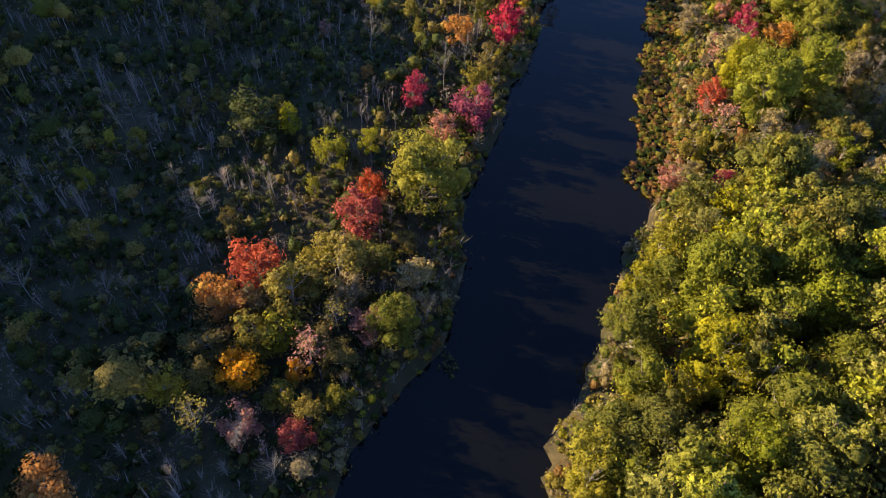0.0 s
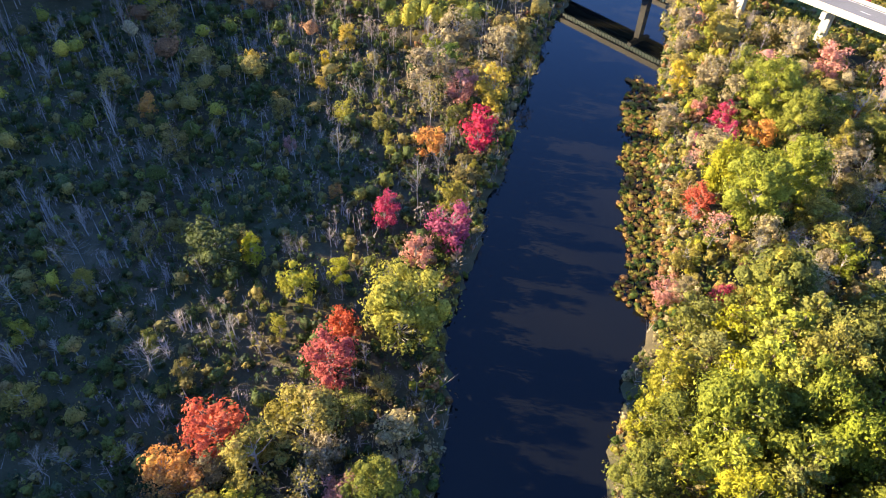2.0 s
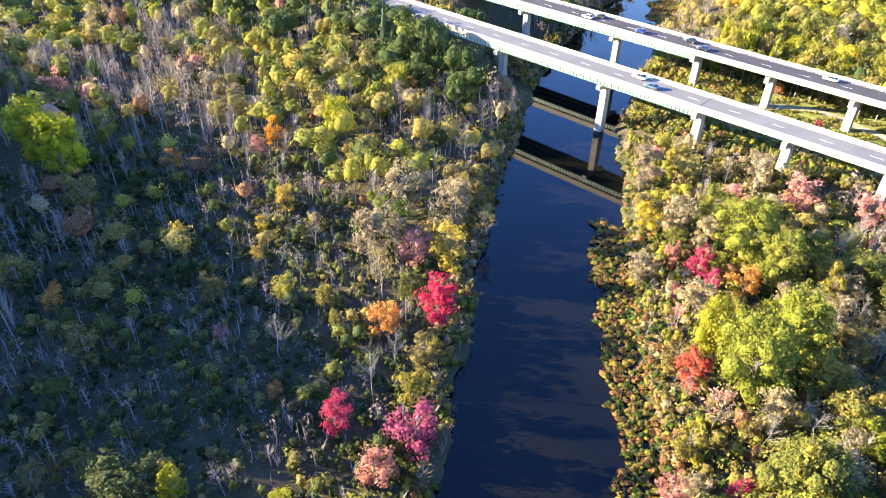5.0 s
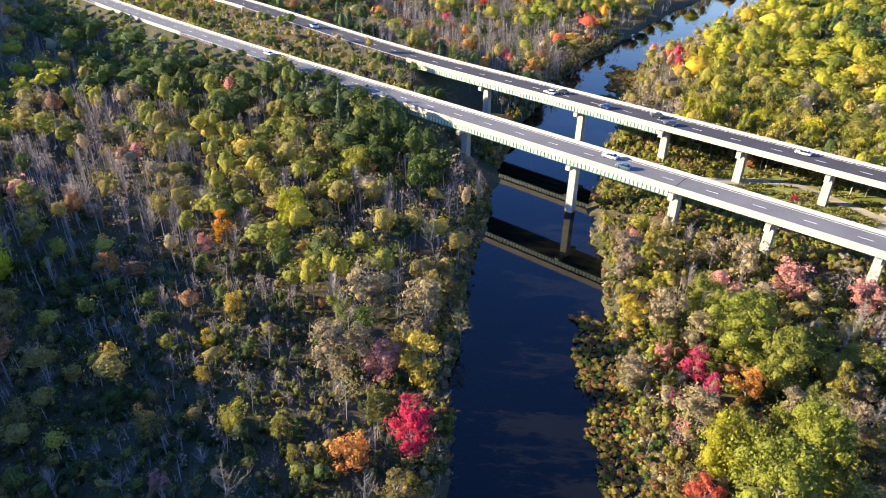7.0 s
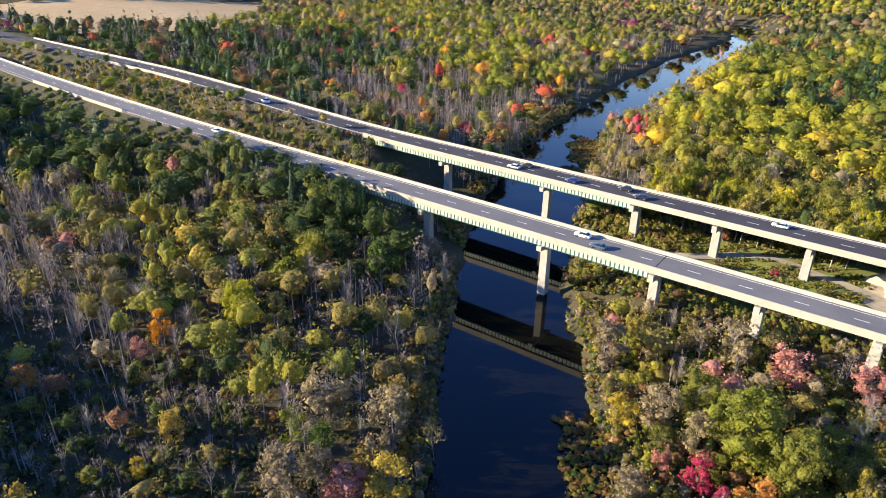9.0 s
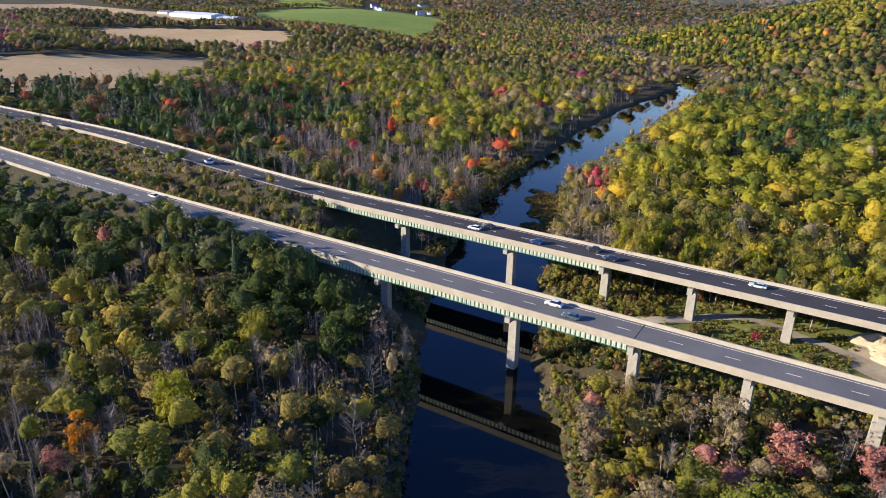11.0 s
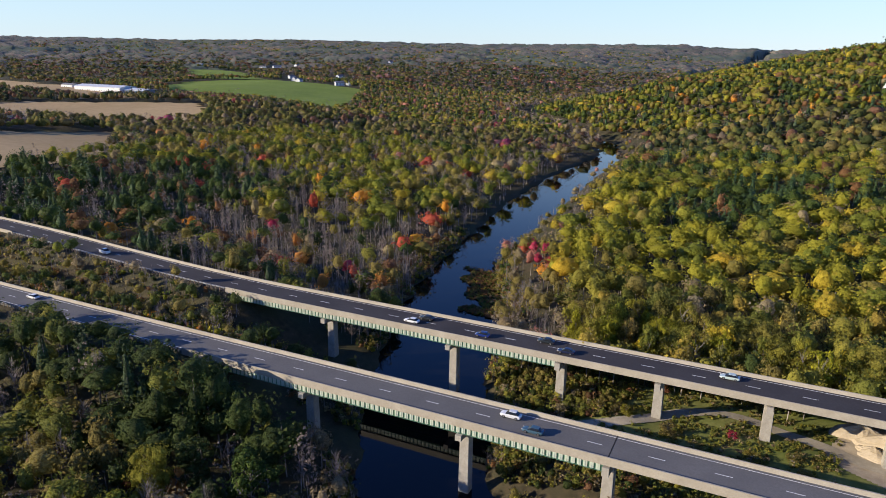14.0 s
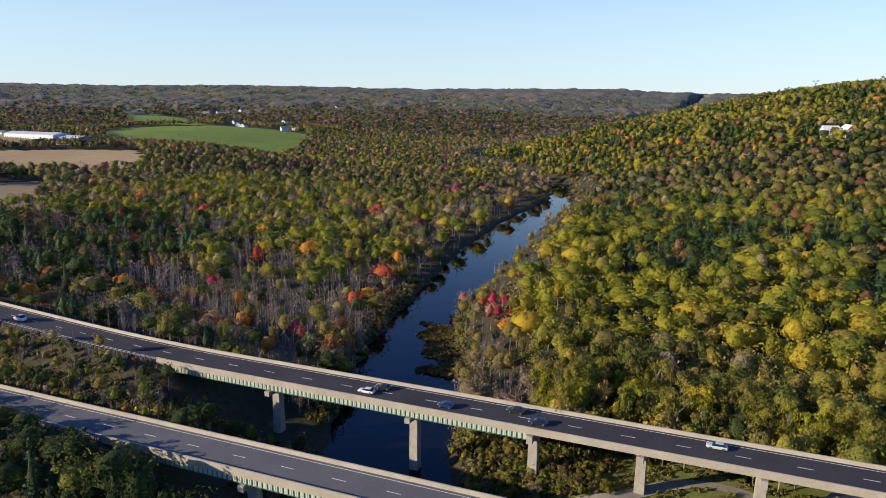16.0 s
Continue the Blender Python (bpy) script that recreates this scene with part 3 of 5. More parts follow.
for i in range(3):
    for leaf in ("green", "dark", "lime", "yellow", "olive", "tan", "orange", "red", "crimson", "pink", "gold", "spring"):
        tree_kind(leaf, broad_parts(100 + i * 17 + LEAVES.index(leaf), 12, 8 + i * 0.6, 0.12, 26 + 3 * i, 1350, 0.34), leaf, BARK if leaf != "tan" else BARK_PALE)
    tree_kind("pine", pine_parts(300 + i, 16, 8.4, 1800, 0.36), "needle", BARK_DARK)
    tree_kind("bare", bare_parts(400 + i, 11, 6.5), "twig", BARK_PALE)
    tree_kind("thin", bare_parts(430 + i, 11, 6.0, 260, 0.26), ("tan", "olive", "pink")[i], BARK)
    tree_kind("snag", bare_parts(460 + i, 7, 6, 0, stems=3), "twig", BARK_PALE)

for i in range(2):
    for leaf in ("spring", "gold", "lime", "green"):
        tree_kind("big_" + leaf, broad_parts(500 + i * 17 + LEAVES.index(leaf), 16, 15, 0.08, 64, 4000, 0.35), leaf, BARK)

LABEL = {
    "green": "leafy green broad-leaved tree on the wooded bank", "dark": "dark green broad-leaved tree in the wood", "lime": "yellow-green broad-leaved tree turning for autumn",
    "yellow": "bright yellow autumn tree", "olive": "olive green tree with thinning autumn leaves", "tan": "pale tan tree with dry autumn leaves", "orange": "orange autumn maple tree",
    "red": "salmon red autumn maple tree", "crimson": "crimson red autumn maple tree", "pink": "dusty pink half-bare maple tree", "pine": "tall olive green pine with drooping boughs",
    "gold": "large bright yellow-green tree in low sun", "spring": "broad bright green leafy tree in low sun",
    "bare": "bare grey tree with fine leafless twigs", "thin": "nearly bare tree with a few last leaves", "snag": "low leafless grey bush with many stems",
}
BASE_H = {"pine": 16.0, "bare": 11.0, "thin": 11.0, "snag": 7.0}
BASE_W = {"pine": 8.0, "bare": 6.5, "thin": 6.5, "snag": 6.5}
NAME = {"pine": "pine_tree", "bare": "bare_tree", "thin": "bare_tree", "snag": "bare_bush"}
PLANTED = []
DICE = random.Random(4)


def plant(kind, x, y, h, w, group="trees by the river"):
    """One tree, h metres high and w wide."""
    form = "big_" + kind if w > 9.5 and "big_" + kind in KIND else kind
    trunk_me, crown_me = DICE.choice(KIND[form])
    sz, sx = h / BASE_H.get(kind, 12.0 if form == kind else 16.0), w / BASE_W.get(kind, 8.8 if form == kind else 15.8)
    m = pose(x, y, float(height(x, y)), 0, 0, DICE.uniform(0, 360)) @ Matrix.Diagonal((sx, sx, sz, 1))
    t = thing(NAME.get(kind, "maple_tree" if kind in ("red", "crimson", "orange", "pink") else "tree"), m, LABEL[kind], "bush" if kind == "snag" else "tree", group)
    part("trunk", trunk_me, None, t)
    if crown_me:
        part("crown", crown_me, None, t)
    PLANTED.append((x, y, 0.42 * w + (4.0 if kind in ("crimson", "gold") else 1.4)))


# trees that stand out: kind, x, y, height, width
SHORE_WEST = [
    ('crimson', 57.3, -119.8, 11.0, 9.2), ('crimson', 46.4, -128.4, 10.0, 6.0), ('pink', 58.4, -129.2, 8.4, 6.8), ('olive', 48.9, -114.1, 9.0, 6.5), ('bare', 45.1, -119.5, 13, 9.6), ('bare', 41.6, -112.3, 12.3, 7.8), ('orange', 32.1, -106.8, 9.2, 7.7), ('crimson', 36.2, -96.7, 12.2, 9.6),
    ('tan', 13.8, -71.6, 15, 11.0), ('yellow', 24.6, -82.7, 12.6, 9.6), ('bare', -7.1, -49.4, 15, 11.8), ('bare', -15.2, -34.3, 15, 11.7), ('tan', 10.7, -95.1, 13.8, 10.3), ('tan', 0.1, -76.0, 14.8, 10.3), ('thin', 22.4, -100.3, 14, 9.0), ('thin', 19.7, -66.2, 11.7, 6.9), ('lime', 42.0, -102.4, 4.5, 3.8), ('tan', 12.4, -88.9, 11.5, 8.2),
]
SHORE_SOUTH = [
    ('gold', 71.1, -141.4, 16.0, 13.3), ('red', 71.9, -155.2, 10.3, 7.7), ('red', 67.2, -150.4, 9, 5.1), ('red', 73.9, -175.3, 10.8, 8.2), ('orange', 76.0, -183.8, 8.8, 6.5), ('orange', 79.1, -182.0, 8, 5.7), ('orange', 89.9, -184.7, 8, 6.2), ('orange', 93.7, -177.9, 5.5, 3.6), ('red', 103.0, -182.6, 6.2, 4.8), ('yellow', 86.8, -195.6, 7.7, 6.2), ('orange', 93.3, -214.0, 9.4, 7.9),
    ('spring', 94.3, -160.5, 9.8, 8.0), ('olive', 80.9, -163.6, 11.8, 9.1), ('olive', 80.8, -172.3, 10.7, 8.2), ('olive', 90.3, -172.6, 8.4, 6.5), ('pink', 92.0, -164.4, 6.7, 5.9), ('olive', 83.3, -187.3, 8.6, 6.6), ('thin', 92.3, -174.9, 9.8, 6.3), ('bare', 99.3, -190.1, 10.6, 8.6), ('thin', 94.7, -194.4, 9.7, 6.9), ('pink', 97.3, -188.2, 6.8, 5.9), ('bare', 106.5, -187.8, 9.1, 7.1),
    ('olive', 85.5, -180.5, 8.5, 6.5), ('lime', 86.2, -176.6, 8.0, 5.5), ('olive', 75.6, -164.5, 9.0, 6.5), ('tan', 85.1, -164.4, 8.5, 6.5), ('olive', 94.3, -170.8, 6.5, 5.5), ('thin', 88.5, -168.2, 9.0, 6.0), ('olive', 95.6, -181.3, 6.0, 5.0), ('lime', 100.0, -174.5, 4.5, 4.5), ('green', 80.4, -157.0, 7.0, 5.0), ('olive', 79.4, -150.0, 5.5, 4.5), ('olive', 86.9, -191.2, 7.0, 5.5), ('tan', 78.0, -177.5, 7.5, 5.5),
]
MARSH_LEAFY = [
    ('olive', 52.2, -196.4, 9, 6.9), ('lime', 38.1, -193.8, 6.7, 4.7), ('olive', 59.5, -175.3, 6, 4.3), ('gold', 41.4, -154.7, 7.9, 5.7), ('gold', 54.5, -152.5, 9.4, 7.1), ('gold', 55.2, -143.6, 8.3, 5.0), ('gold', 59.8, -158.3, 6, 3.7), ('olive', 31.7, -182.4, 6.2, 4.7), ('olive', 26.4, -170.2, 5.9, 5.3), ('olive', 27.9, -163.3, 5.3, 4.8), ('yellow', -18.6, -99.6, 10, 6.3), ('yellow', -14.0, -108.4, 6.1, 3.2),
    ('lime', 10.1, -117.1, 6.7, 6.6), ('olive', 1.4, -128.8, 7.5, 5.8), ('lime', 18.5, -112.3, 6.5, 4.6), ('yellow', -5.0, -114.1, 4.9, 3.9), ('olive', -29.7, -157.7, 9, 9.0), ('orange', -16.5, -154.1, 6.7, 5.6), ('olive', 1.9, -154.1, 8, 7.1), ('olive', -16.6, -144.4, 8.0, 6.2), ('orange', -55.0, -111.5, 8.1, 5.9), ('orange', 33.5, -132.5, 4.3, 3.6), ('pink', 13.2, -132.4, 4.3, 3.7),
]
MARSH_BARE = [
    ('bare', 30.2, -193.3, 10, 8.8), ('bare', 26.6, -183.3, 10, 6.5), ('bare', 59.0, -166.1, 9, 5.9), ('bare', 46.4, -179.4, 8.2, 5.4), ('bare', 45.3, -148.5, 8.6, 5.6), ('bare', 65.1, -197.9, 9, 6.9), ('bare', 56.6, -208.9, 10, 9.0), ('bare', 65.4, -194.0, 9, 6.0), ('bare', 23.5, -180.9, 9, 8.0), ('bare', 40.5, -163.7, 7.3, 4.9),
    ('bare', 0.2, -102.8, 11, 6.1), ('bare', 6.2, -159.3, 9, 5.9), ('bare', 8.9, -112.2, 10.0, 4.7), ('snag', 94.2, -155.1, 6.1, 8.4), ('snag', 103.8, -176.8, 3.8, 3.5), ('bare', -55.2, -164.3, 10, 8.9), ('bare', -21.1, -137.7, 10, 6.3),
]
WOOD_EDGE = [
    ('gold', -81.8, -137.4, 19, 15), ('gold', -70.8, -134.7, 18, 13.5), ('lime', -79.5, -120.1, 12.0, 8.3), ('pink', -112.9, -123.0, 13.7, 10.0), ('gold', -84.7, -153.8, 15, 13.7), ('olive', -49.8, -136.1, 13.4, 10.1), ('orange', -51.0, -83.6, 9.7, 6.4), ('pink', -47.8, -90.3, 8.0, 5.2), ('yellow', -25.8, -74.9, 8.8, 4.7), ('gold', -43.5, -67.0, 13.7, 10.4),
    ('green', -46.7, -50.0, 12.6, 9.5), ('dark', -34.4, -27.6, 14.6, 11.0), ('orange', -47.4, -35.7, 9.7, 4.7), ('gold', -50.6, -38.0, 14.1, 9.7), ('dark', -48.0, -30.5, 14.2, 10.9), ('olive', -31.8, -65.0, 11.7, 9.0),
]
SHORE_EAST = [
    ('tan', 30.5, -19.8, 13.7, 9.6), ('olive', 32.8, -6.3, 9.7, 8.0), ('olive', 45.0, -3.7, 10.2, 9.2), ('tan', 53.6, -4.3, 11.3, 8.8), ('pink', 65.7, -5.1, 11.3, 9.8), ('yellow', 43.1, -34.2, 9.6, 7.3), ('tan', 49.3, -32.0, 11.8, 8.5), ('tan', 53.4, -52.2, 8.5, 8.2), ('crimson', 62.3, -42.8, 8.7, 6.7), ('crimson', 68.0, -47.8, 8.2, 6.0), ('pink', 55.1, -41.6, 6.3, 4.6),
    ('crimson', 63.4, -52.5, 4.7, 3.2), ('orange', 72.8, -41.8, 9.6, 7.2), ('red', 79.0, -71.7, 8.5, 7.1), ('thin', 88.4, -78.8, 11.4, 7.9), ('bare', 81.6, -20.6, 13.1, 8.9), ('pink', 79.8, -0.2, 9.8, 8.5), ('pink', 90.9, -94.3, 7.6, 6.6), ('crimson', 98.3, -88.4, 5.8, 4.2), ('tan', 93.8, -93.5, 7.5, 5.3), ('olive', 87.6, -86.4, 8.4, 6.4), ('tan', 58.6, -34.4, 10.6, 7.6),
]
EAST_GREEN = [
    ('spring', 66.5, -30.7, 15.5, 16.0), ('spring', 88.1, -67.4, 17, 15.1), ('spring', 89.1, -54.2, 16.3, 13.8), ('lime', 77.7, -62.7, 13.4, 11.2), ('spring', 54.4, -25.6, 12.1, 10.0), ('spring', 76.1, -34.6, 13.9, 11.8), ('lime', 106.0, -114.5, 11.3, 7.8), ('lime', 108.4, -120.4, 9.2, 6.0), ('green', 115.8, -129.5, 13.7, 10.6), ('lime', 103.9, -109.6, 10.6, 7.2), ('green', 122.8, -134.3, 11.0, 8.2),
    ('lime', 128.5, -148.3, 11.9, 8.3), ('lime', 131.0, -151.4, 11.0, 7.5), ('green', 133.2, -146.1, 10.4, 7.7), ('lime', 128.5, -130.0, 9.0, 5.8),
]
UNDER_BRIDGES = [('crimson', 47, 47.5, 2.2, 3.0), ('orange', 27, 61, 4.6, 4.5), ('olive', 15, 44, 4.2, 5.0), ('olive', 33, 41, 3.8, 5.0), ('lime', 22, 45, 3.0, 4.0), ('olive', 40, 36, 3.4, 5.0), ('olive', 52, 40, 2.6, 4.5), ('tan', 7, 38, 4.5, 5.0), ('olive', 60, 44, 2.2, 4.0), ('lime', 63, 38, 2.6, 5.0)]
for some in (UNDER_BRIDGES, SHORE_WEST, SHORE_SOUTH, MARSH_LEAFY, MARSH_BARE, WOOD_EDGE, SHORE_EAST, EAST_GREEN):
    for kind, x, y, h, w in some:
        plant(kind, x, y, h, w * (0.8 if kind == "bare" else 1.22 if some is SHORE_SOUTH else 1.0))


# ---- woods ----
def inside(x, y, poly):
    odd = False
    for (x0, y0), (x1, y1) in zip(poly, poly[1:] + poly[:1]):
        if (y0 > y) != (y1 > y) and x < (x1 - x0) * (y - y0) / (y1 - y0) + x0:
            odd = not odd
    return odd


TAN_FIELD = [(-900, 300), (-690, 285), (-620, 340), (-550, 410), (-600, 462), (-655, 500), (-745, 470), (-860, 400)]
STRIP_FIELD = [(-1500, 450), (-958, 462), (-838, 466), (-812, 604), (-1085, 618), (-1500, 640)]
LOW_FIELD = [(-640, 60), (-470, 60), (-425, 190), (-480, 262), (-565, 312), (-592, 205)]
GREEN_FIELD = [(-1020, 735), (-1130, 880), (-1000, 1012), (-765, 990), (-605, 745), (-515, 585), (-660, 608), (-825, 598)]
UPPER_FIELD = [(-1540, 1215), (-1340, 1195), (-1020, 1005), (-1190, 950)]
HOMES = [(-842, 1016), (-943, 1010), (-1000, 1060), (-1070, 1127), (-993, 1208), (-1357, 1330), (-1335, 1362), (-1321, 1429), (-1538, 1271), (-1213, 1738), (-1100, 1931), (-1290, 1480)]
GARDENS = [[(x - 20, y - 20), (x + 30, y - 80), (x + 70, y - 50), (x + 18, y + 14), (x - 16, y + 14)] for x, y in HOMES]
FIELDS = [TAN_FIELD, STRIP_FIELD, LOW_FIELD, GREEN_FIELD, UPPER_FIELD] + GARDENS + [[(80, 644), (112, 644), (112, 664), (80, 664)]]

LEAFY = [("yellow", 0.7), ("lime", 3), ("green", 4), ("dark", 3), ("olive", 4), ("twig", 8), ("tan", 0.3), ("orange", 0.12)]
GREYISH = [("twig", 8), ("haze", 2), ("tan", 0.6), ("olive", 2.4), ("green", 1.2), ("yellow", 0.3), ("pink", 0.25), ("brown", 0.4)]
DARKISH = [("needle_dark", 1), ("dark", 8), ("green", 2), ("olive", 0.8), ("twig", 0.6)]
RUSTY = [("twig", 9), ("haze", 2), ("tan", 0.8), ("brown", 1.6), ("red", 0.15), ("crimson", 0.15), ("orange", 0.25), ("olive", 2), ("green", 0.9), ("dark", 1.4)]
MIXED = [("dark", 1.8), ("green", 4), ("lime", 4), ("olive", 4), ("haze", 2), ("twig", 1.6), ("tan", 0.7), ("orange", 0.25), ("yellow", 0.4)]
PINES = [("lime", 1.4), ("needle", 6), ("green", 6.5), ("olive", 1.0)]
BANKSIDE = [("tan", 1.8), ("twig", 5), ("haze", 1.5), ("olive", 3.2), ("yellow", 0.4), ("green", 1.2), ("pink", 0.4)]
BRIGHT = [("lime", 7), ("green", 3), ("yellow", 1), ("olive", 2), ("dark", 0.3), ("tan", 0.3)]
# mostly dark leaves: the shade over the north-west wood is put into their colour
SHADED = [("needle_dark", 5), ("dark", 6), ("haze", 2.5), ("brown", 1.5), ("twig", 1), ("red", 0.2)]
VERGES = [("green", 3), ("lime", 2), ("olive", 3), ("tan", 1), ("dark", 1.5)]
EASTSIDE = [("lime", 1), ("yellow", 0.5), ("olive", 4), ("green", 2.5), ("tan", 2), ("haze", 2), ("twig", 3), ("pink", 0.5)]
MEDIAN = [("dark", 5), ("green", 2), ("olive", 3), ("tan", 1), ("twig", 2)]
DISTANT = [("haze", 4), ("olive", 3), ("dark", 2.5), ("brown", 1.2), ("green", 1.5), ("needle_dark", 1.5), ("pink", 0.2)]
MARSHY = [("yellow", 0.4), ("lime", 1.0), ("green", 1.5), ("dark", 3), ("olive", 3), ("twig", 8), ("tan", 0.4), ("brown", 0.8)]
HILLSIDE = [("needle_dark", 1), ("dark", 4), ("green", 6), ("lime", 2.6), ("olive", 5), ("yellow", 0.4), ("tan", 0.7), ("orange", 0.3), ("brown", 1), ("haze", 1.2)]
EVERGREEN = [("needle_dark", 5), ("dark", 4), ("green", 2), ("brown", 0.6)]
MAPLES = [("twig", 4), ("brown", 1), ("pink", 2), ("red", 1.6), ("crimson", 1.3), ("orange", 0.7), ("olive", 3), ("haze", 2)]


def zone(x, y, r, dl, dr, yn, yf, patch, patch2, foot):
    """Palette and height of the woods at a place; None: no trees there."""
    if max(dl, dr) < (1.5 if y < 60 else -1.0):
        return None
    if x < 200 and (abs(yn) < 8.7 or abs(yf) < 9):
        return None
    if dl > 0:
        if yn < 0:
            if y < -88 - 0.6 * max(-45 - x, 0) and x > -76 and y > -228:
                if dl < 20 and y > -128:
                    return (BANKSIDE, 10.5) if r.rand() < 0.75 else None
                if dl < 12:
                    return (BANKSIDE, 7) if r.rand() < 0.5 else None
                west = 0.10 + 0.34 * min(max((15 - x) / 90, 0), 1) + 0.12 * patch
                return (MARSHY, 8 if r.rand() < 0.7 else 11) if r.rand() < west else None
            if y < -215 or y < -150 and x < -60:
                return MIXED, 14
            if dl < 16:
                return BANKSIDE, 11
            if yn > -27 and -135 < x < -44:
                return DARKISH, max(7, min(24, DECK + (6.5 if -128 < x < -62 else 3) - foot))
            if yn > -45 and x <= -135:
                return DARKISH, max(5.5, min(13, DECK + 1.5 - foot))
            if yn > -40 and x > -130:
                return DARKISH, 14.5
            return (GREYISH if patch > 0.25 else LEAFY), 12.5
        if yf < 0:
            return (MEDIAN, 6 if r.rand() < 0.75 else 9)
        if yf < 26:
            return DARKISH if patch > 0.1 else RUSTY, 10
        if x < -235 and y < 330 and y - 0.55 * (x + 235) - 60 < 190 + 30 * patch2:
            return SHADED, 15
        if y < 150 + 40 * patch2:
            return (MAPLES if patch > 0.75 else RUSTY), 13
        if y < 340:
            return (MAPLES if patch > 0.95 else GREYISH if patch > 0.45 else MIXED), 14
        if dl < 40:
            return GREYISH, 14
        if y > 620 or x < -700:
            return DISTANT, 13
        return (RUSTY if patch2 > 0.7 else MAPLES if patch > 1.05 else MIXED), 14
    if yn < -8:
        if y < -84:
            return (PINES, 16.5 if dr > 14 else 11) if dr > 3 else (BANKSIDE, 6)
        return EASTSIDE, (7.5 if dr < 12 else 9.5)
    if yf < 8:
        return (VERGES, 4.2) if r.rand() < 0.6 and not (x > 12 and yn > 24) else None
    if dr < 24 and y < 330:
        return (MAPLES if 120 < y < 165 and dr > 8 else BANKSIDE), (11 if y < 170 else 8)
    if dr < 24 and y < 620:
        return BANKSIDE, 8
    if y < 215 - 0.25 * max(x, 0):
        return BRIGHT, 15
    if y < 330:
        return (EVERGREEN if patch2 > -0.1 else BRIGHT), 15
    return (HILLSIDE if patch > -0.35 else BRIGHT if patch2 > 0.3 else EVERGREEN), 14.5


def twigs(r, h, w, count, thick):
    """A bare distant tree: long thin slivers that rise from a stem."""
    f = r.uniform(0.25, 1.0, count)
    a = np.stack([0 * f, 0 * f, f * h * 0.85], -1)
    ang, ln = r.uniform(0, 6.28, count), w * 0.55 * (1.25 - f) * r.uniform(0.5, 1.1, count)
    tip = a + np.stack([np.cos(ang) * ln, np.sin(ang) * ln, ln * r.uniform(0.8, 2.0, count)], -1)
    tip[:, 2] = np.minimum(tip[:, 2], h * 1.05)
    side = np.stack([-np.sin(ang), np.cos(ang), 0.3 * np.cos(3 * ang)], -1) * (thick * r.uniform(0.6, 1.4, (count, 1)))
    v = np.stack([a - side, a + side, tip], 1).reshape(-1, 3)
    k = np.arange(count) * 3
    return v, np.stack([k, k + 1, k + 2, k + 2], -1)


def far_tree(r, leaf, detail):
    """A distant tree 12 m high and 7.5 wide. detail: leaf sprays, their size, sides and rings of the leafy heart, number of boughs."""
    count, size, sides, rings, bodies = detail
    h, w = 12.0, 7.5
    if leaf == "twig":
        return twigs(r, h, w * 0.85, int(count * 0.55) + 30, size * 0.11)
    if leaf == "haze":
        c = np.array((0, 0, h * 0.62))
        lace = clumps(r, c + r.normal(size=(6, 3)) * (0.9, 0.9, 1.8), np.tile((w * 0.22, w * 0.22, h * 0.2), (6, 1)), count // 3 + 3, size * 1.1, 0.5)
        lace[0][:, 2] = c[2] + (lace[0][:, 2] - c[2]) * 1.25
        return joined([lace, twigs(r, h, w * 0.7, count // 3 + 9, size * 0.14)])
    if "needle" in leaf:
        lev = np.linspace(0.2, 0.98, 7)
        cen = np.stack([0 * lev, 0 * lev, lev * h], -1)
        rr = w / 2 * (1.08 - lev)
        core = mass(r, (0, 0, h * 0.42), (w * 0.30, w * 0.30, h * 0.52), sides, rings, 5, 0.15, 0.6)
        core[0][:, :2] *= np.clip(1.25 - core[0][:, 2:] / h, 0.1, 1)
        return joined([clumps(r, cen, np.stack([rr, rr, 0 * lev + 0.07 * h], -1), count, size, 0.5), core])
    tall = r.uniform(0.32, 0.42)
    c, q = np.array((r.normal() * 0.3, r.normal() * 0.3, h * (0.97 - tall))), np.array((w * 0.5, w * 0.5, h * tall))
    k = bodies
    a = np.arange(k) * 2.4 + r.uniform(-0.6, 0.6, k)
    up = r.uniform(-0.55, 0.9, k)
    out = np.sqrt(1 - up ** 2) * r.uniform(0.45, 0.8, k)
    cen = np.concatenate([[c], c + np.stack([np.cos(a) * out, np.sin(a) * out, up * 0.74], -1) * q])
    rad = np.concatenate([[q * 0.66], q * r.uniform(0.24, 0.46, (k, 1))])
    return joined([mass(r, c, q * (0.72 if count > 80 else 0.80), sides, rings, 8 + r.randint(3), 0.16), clumps(r, cen, rad, count, size, 0.4)])


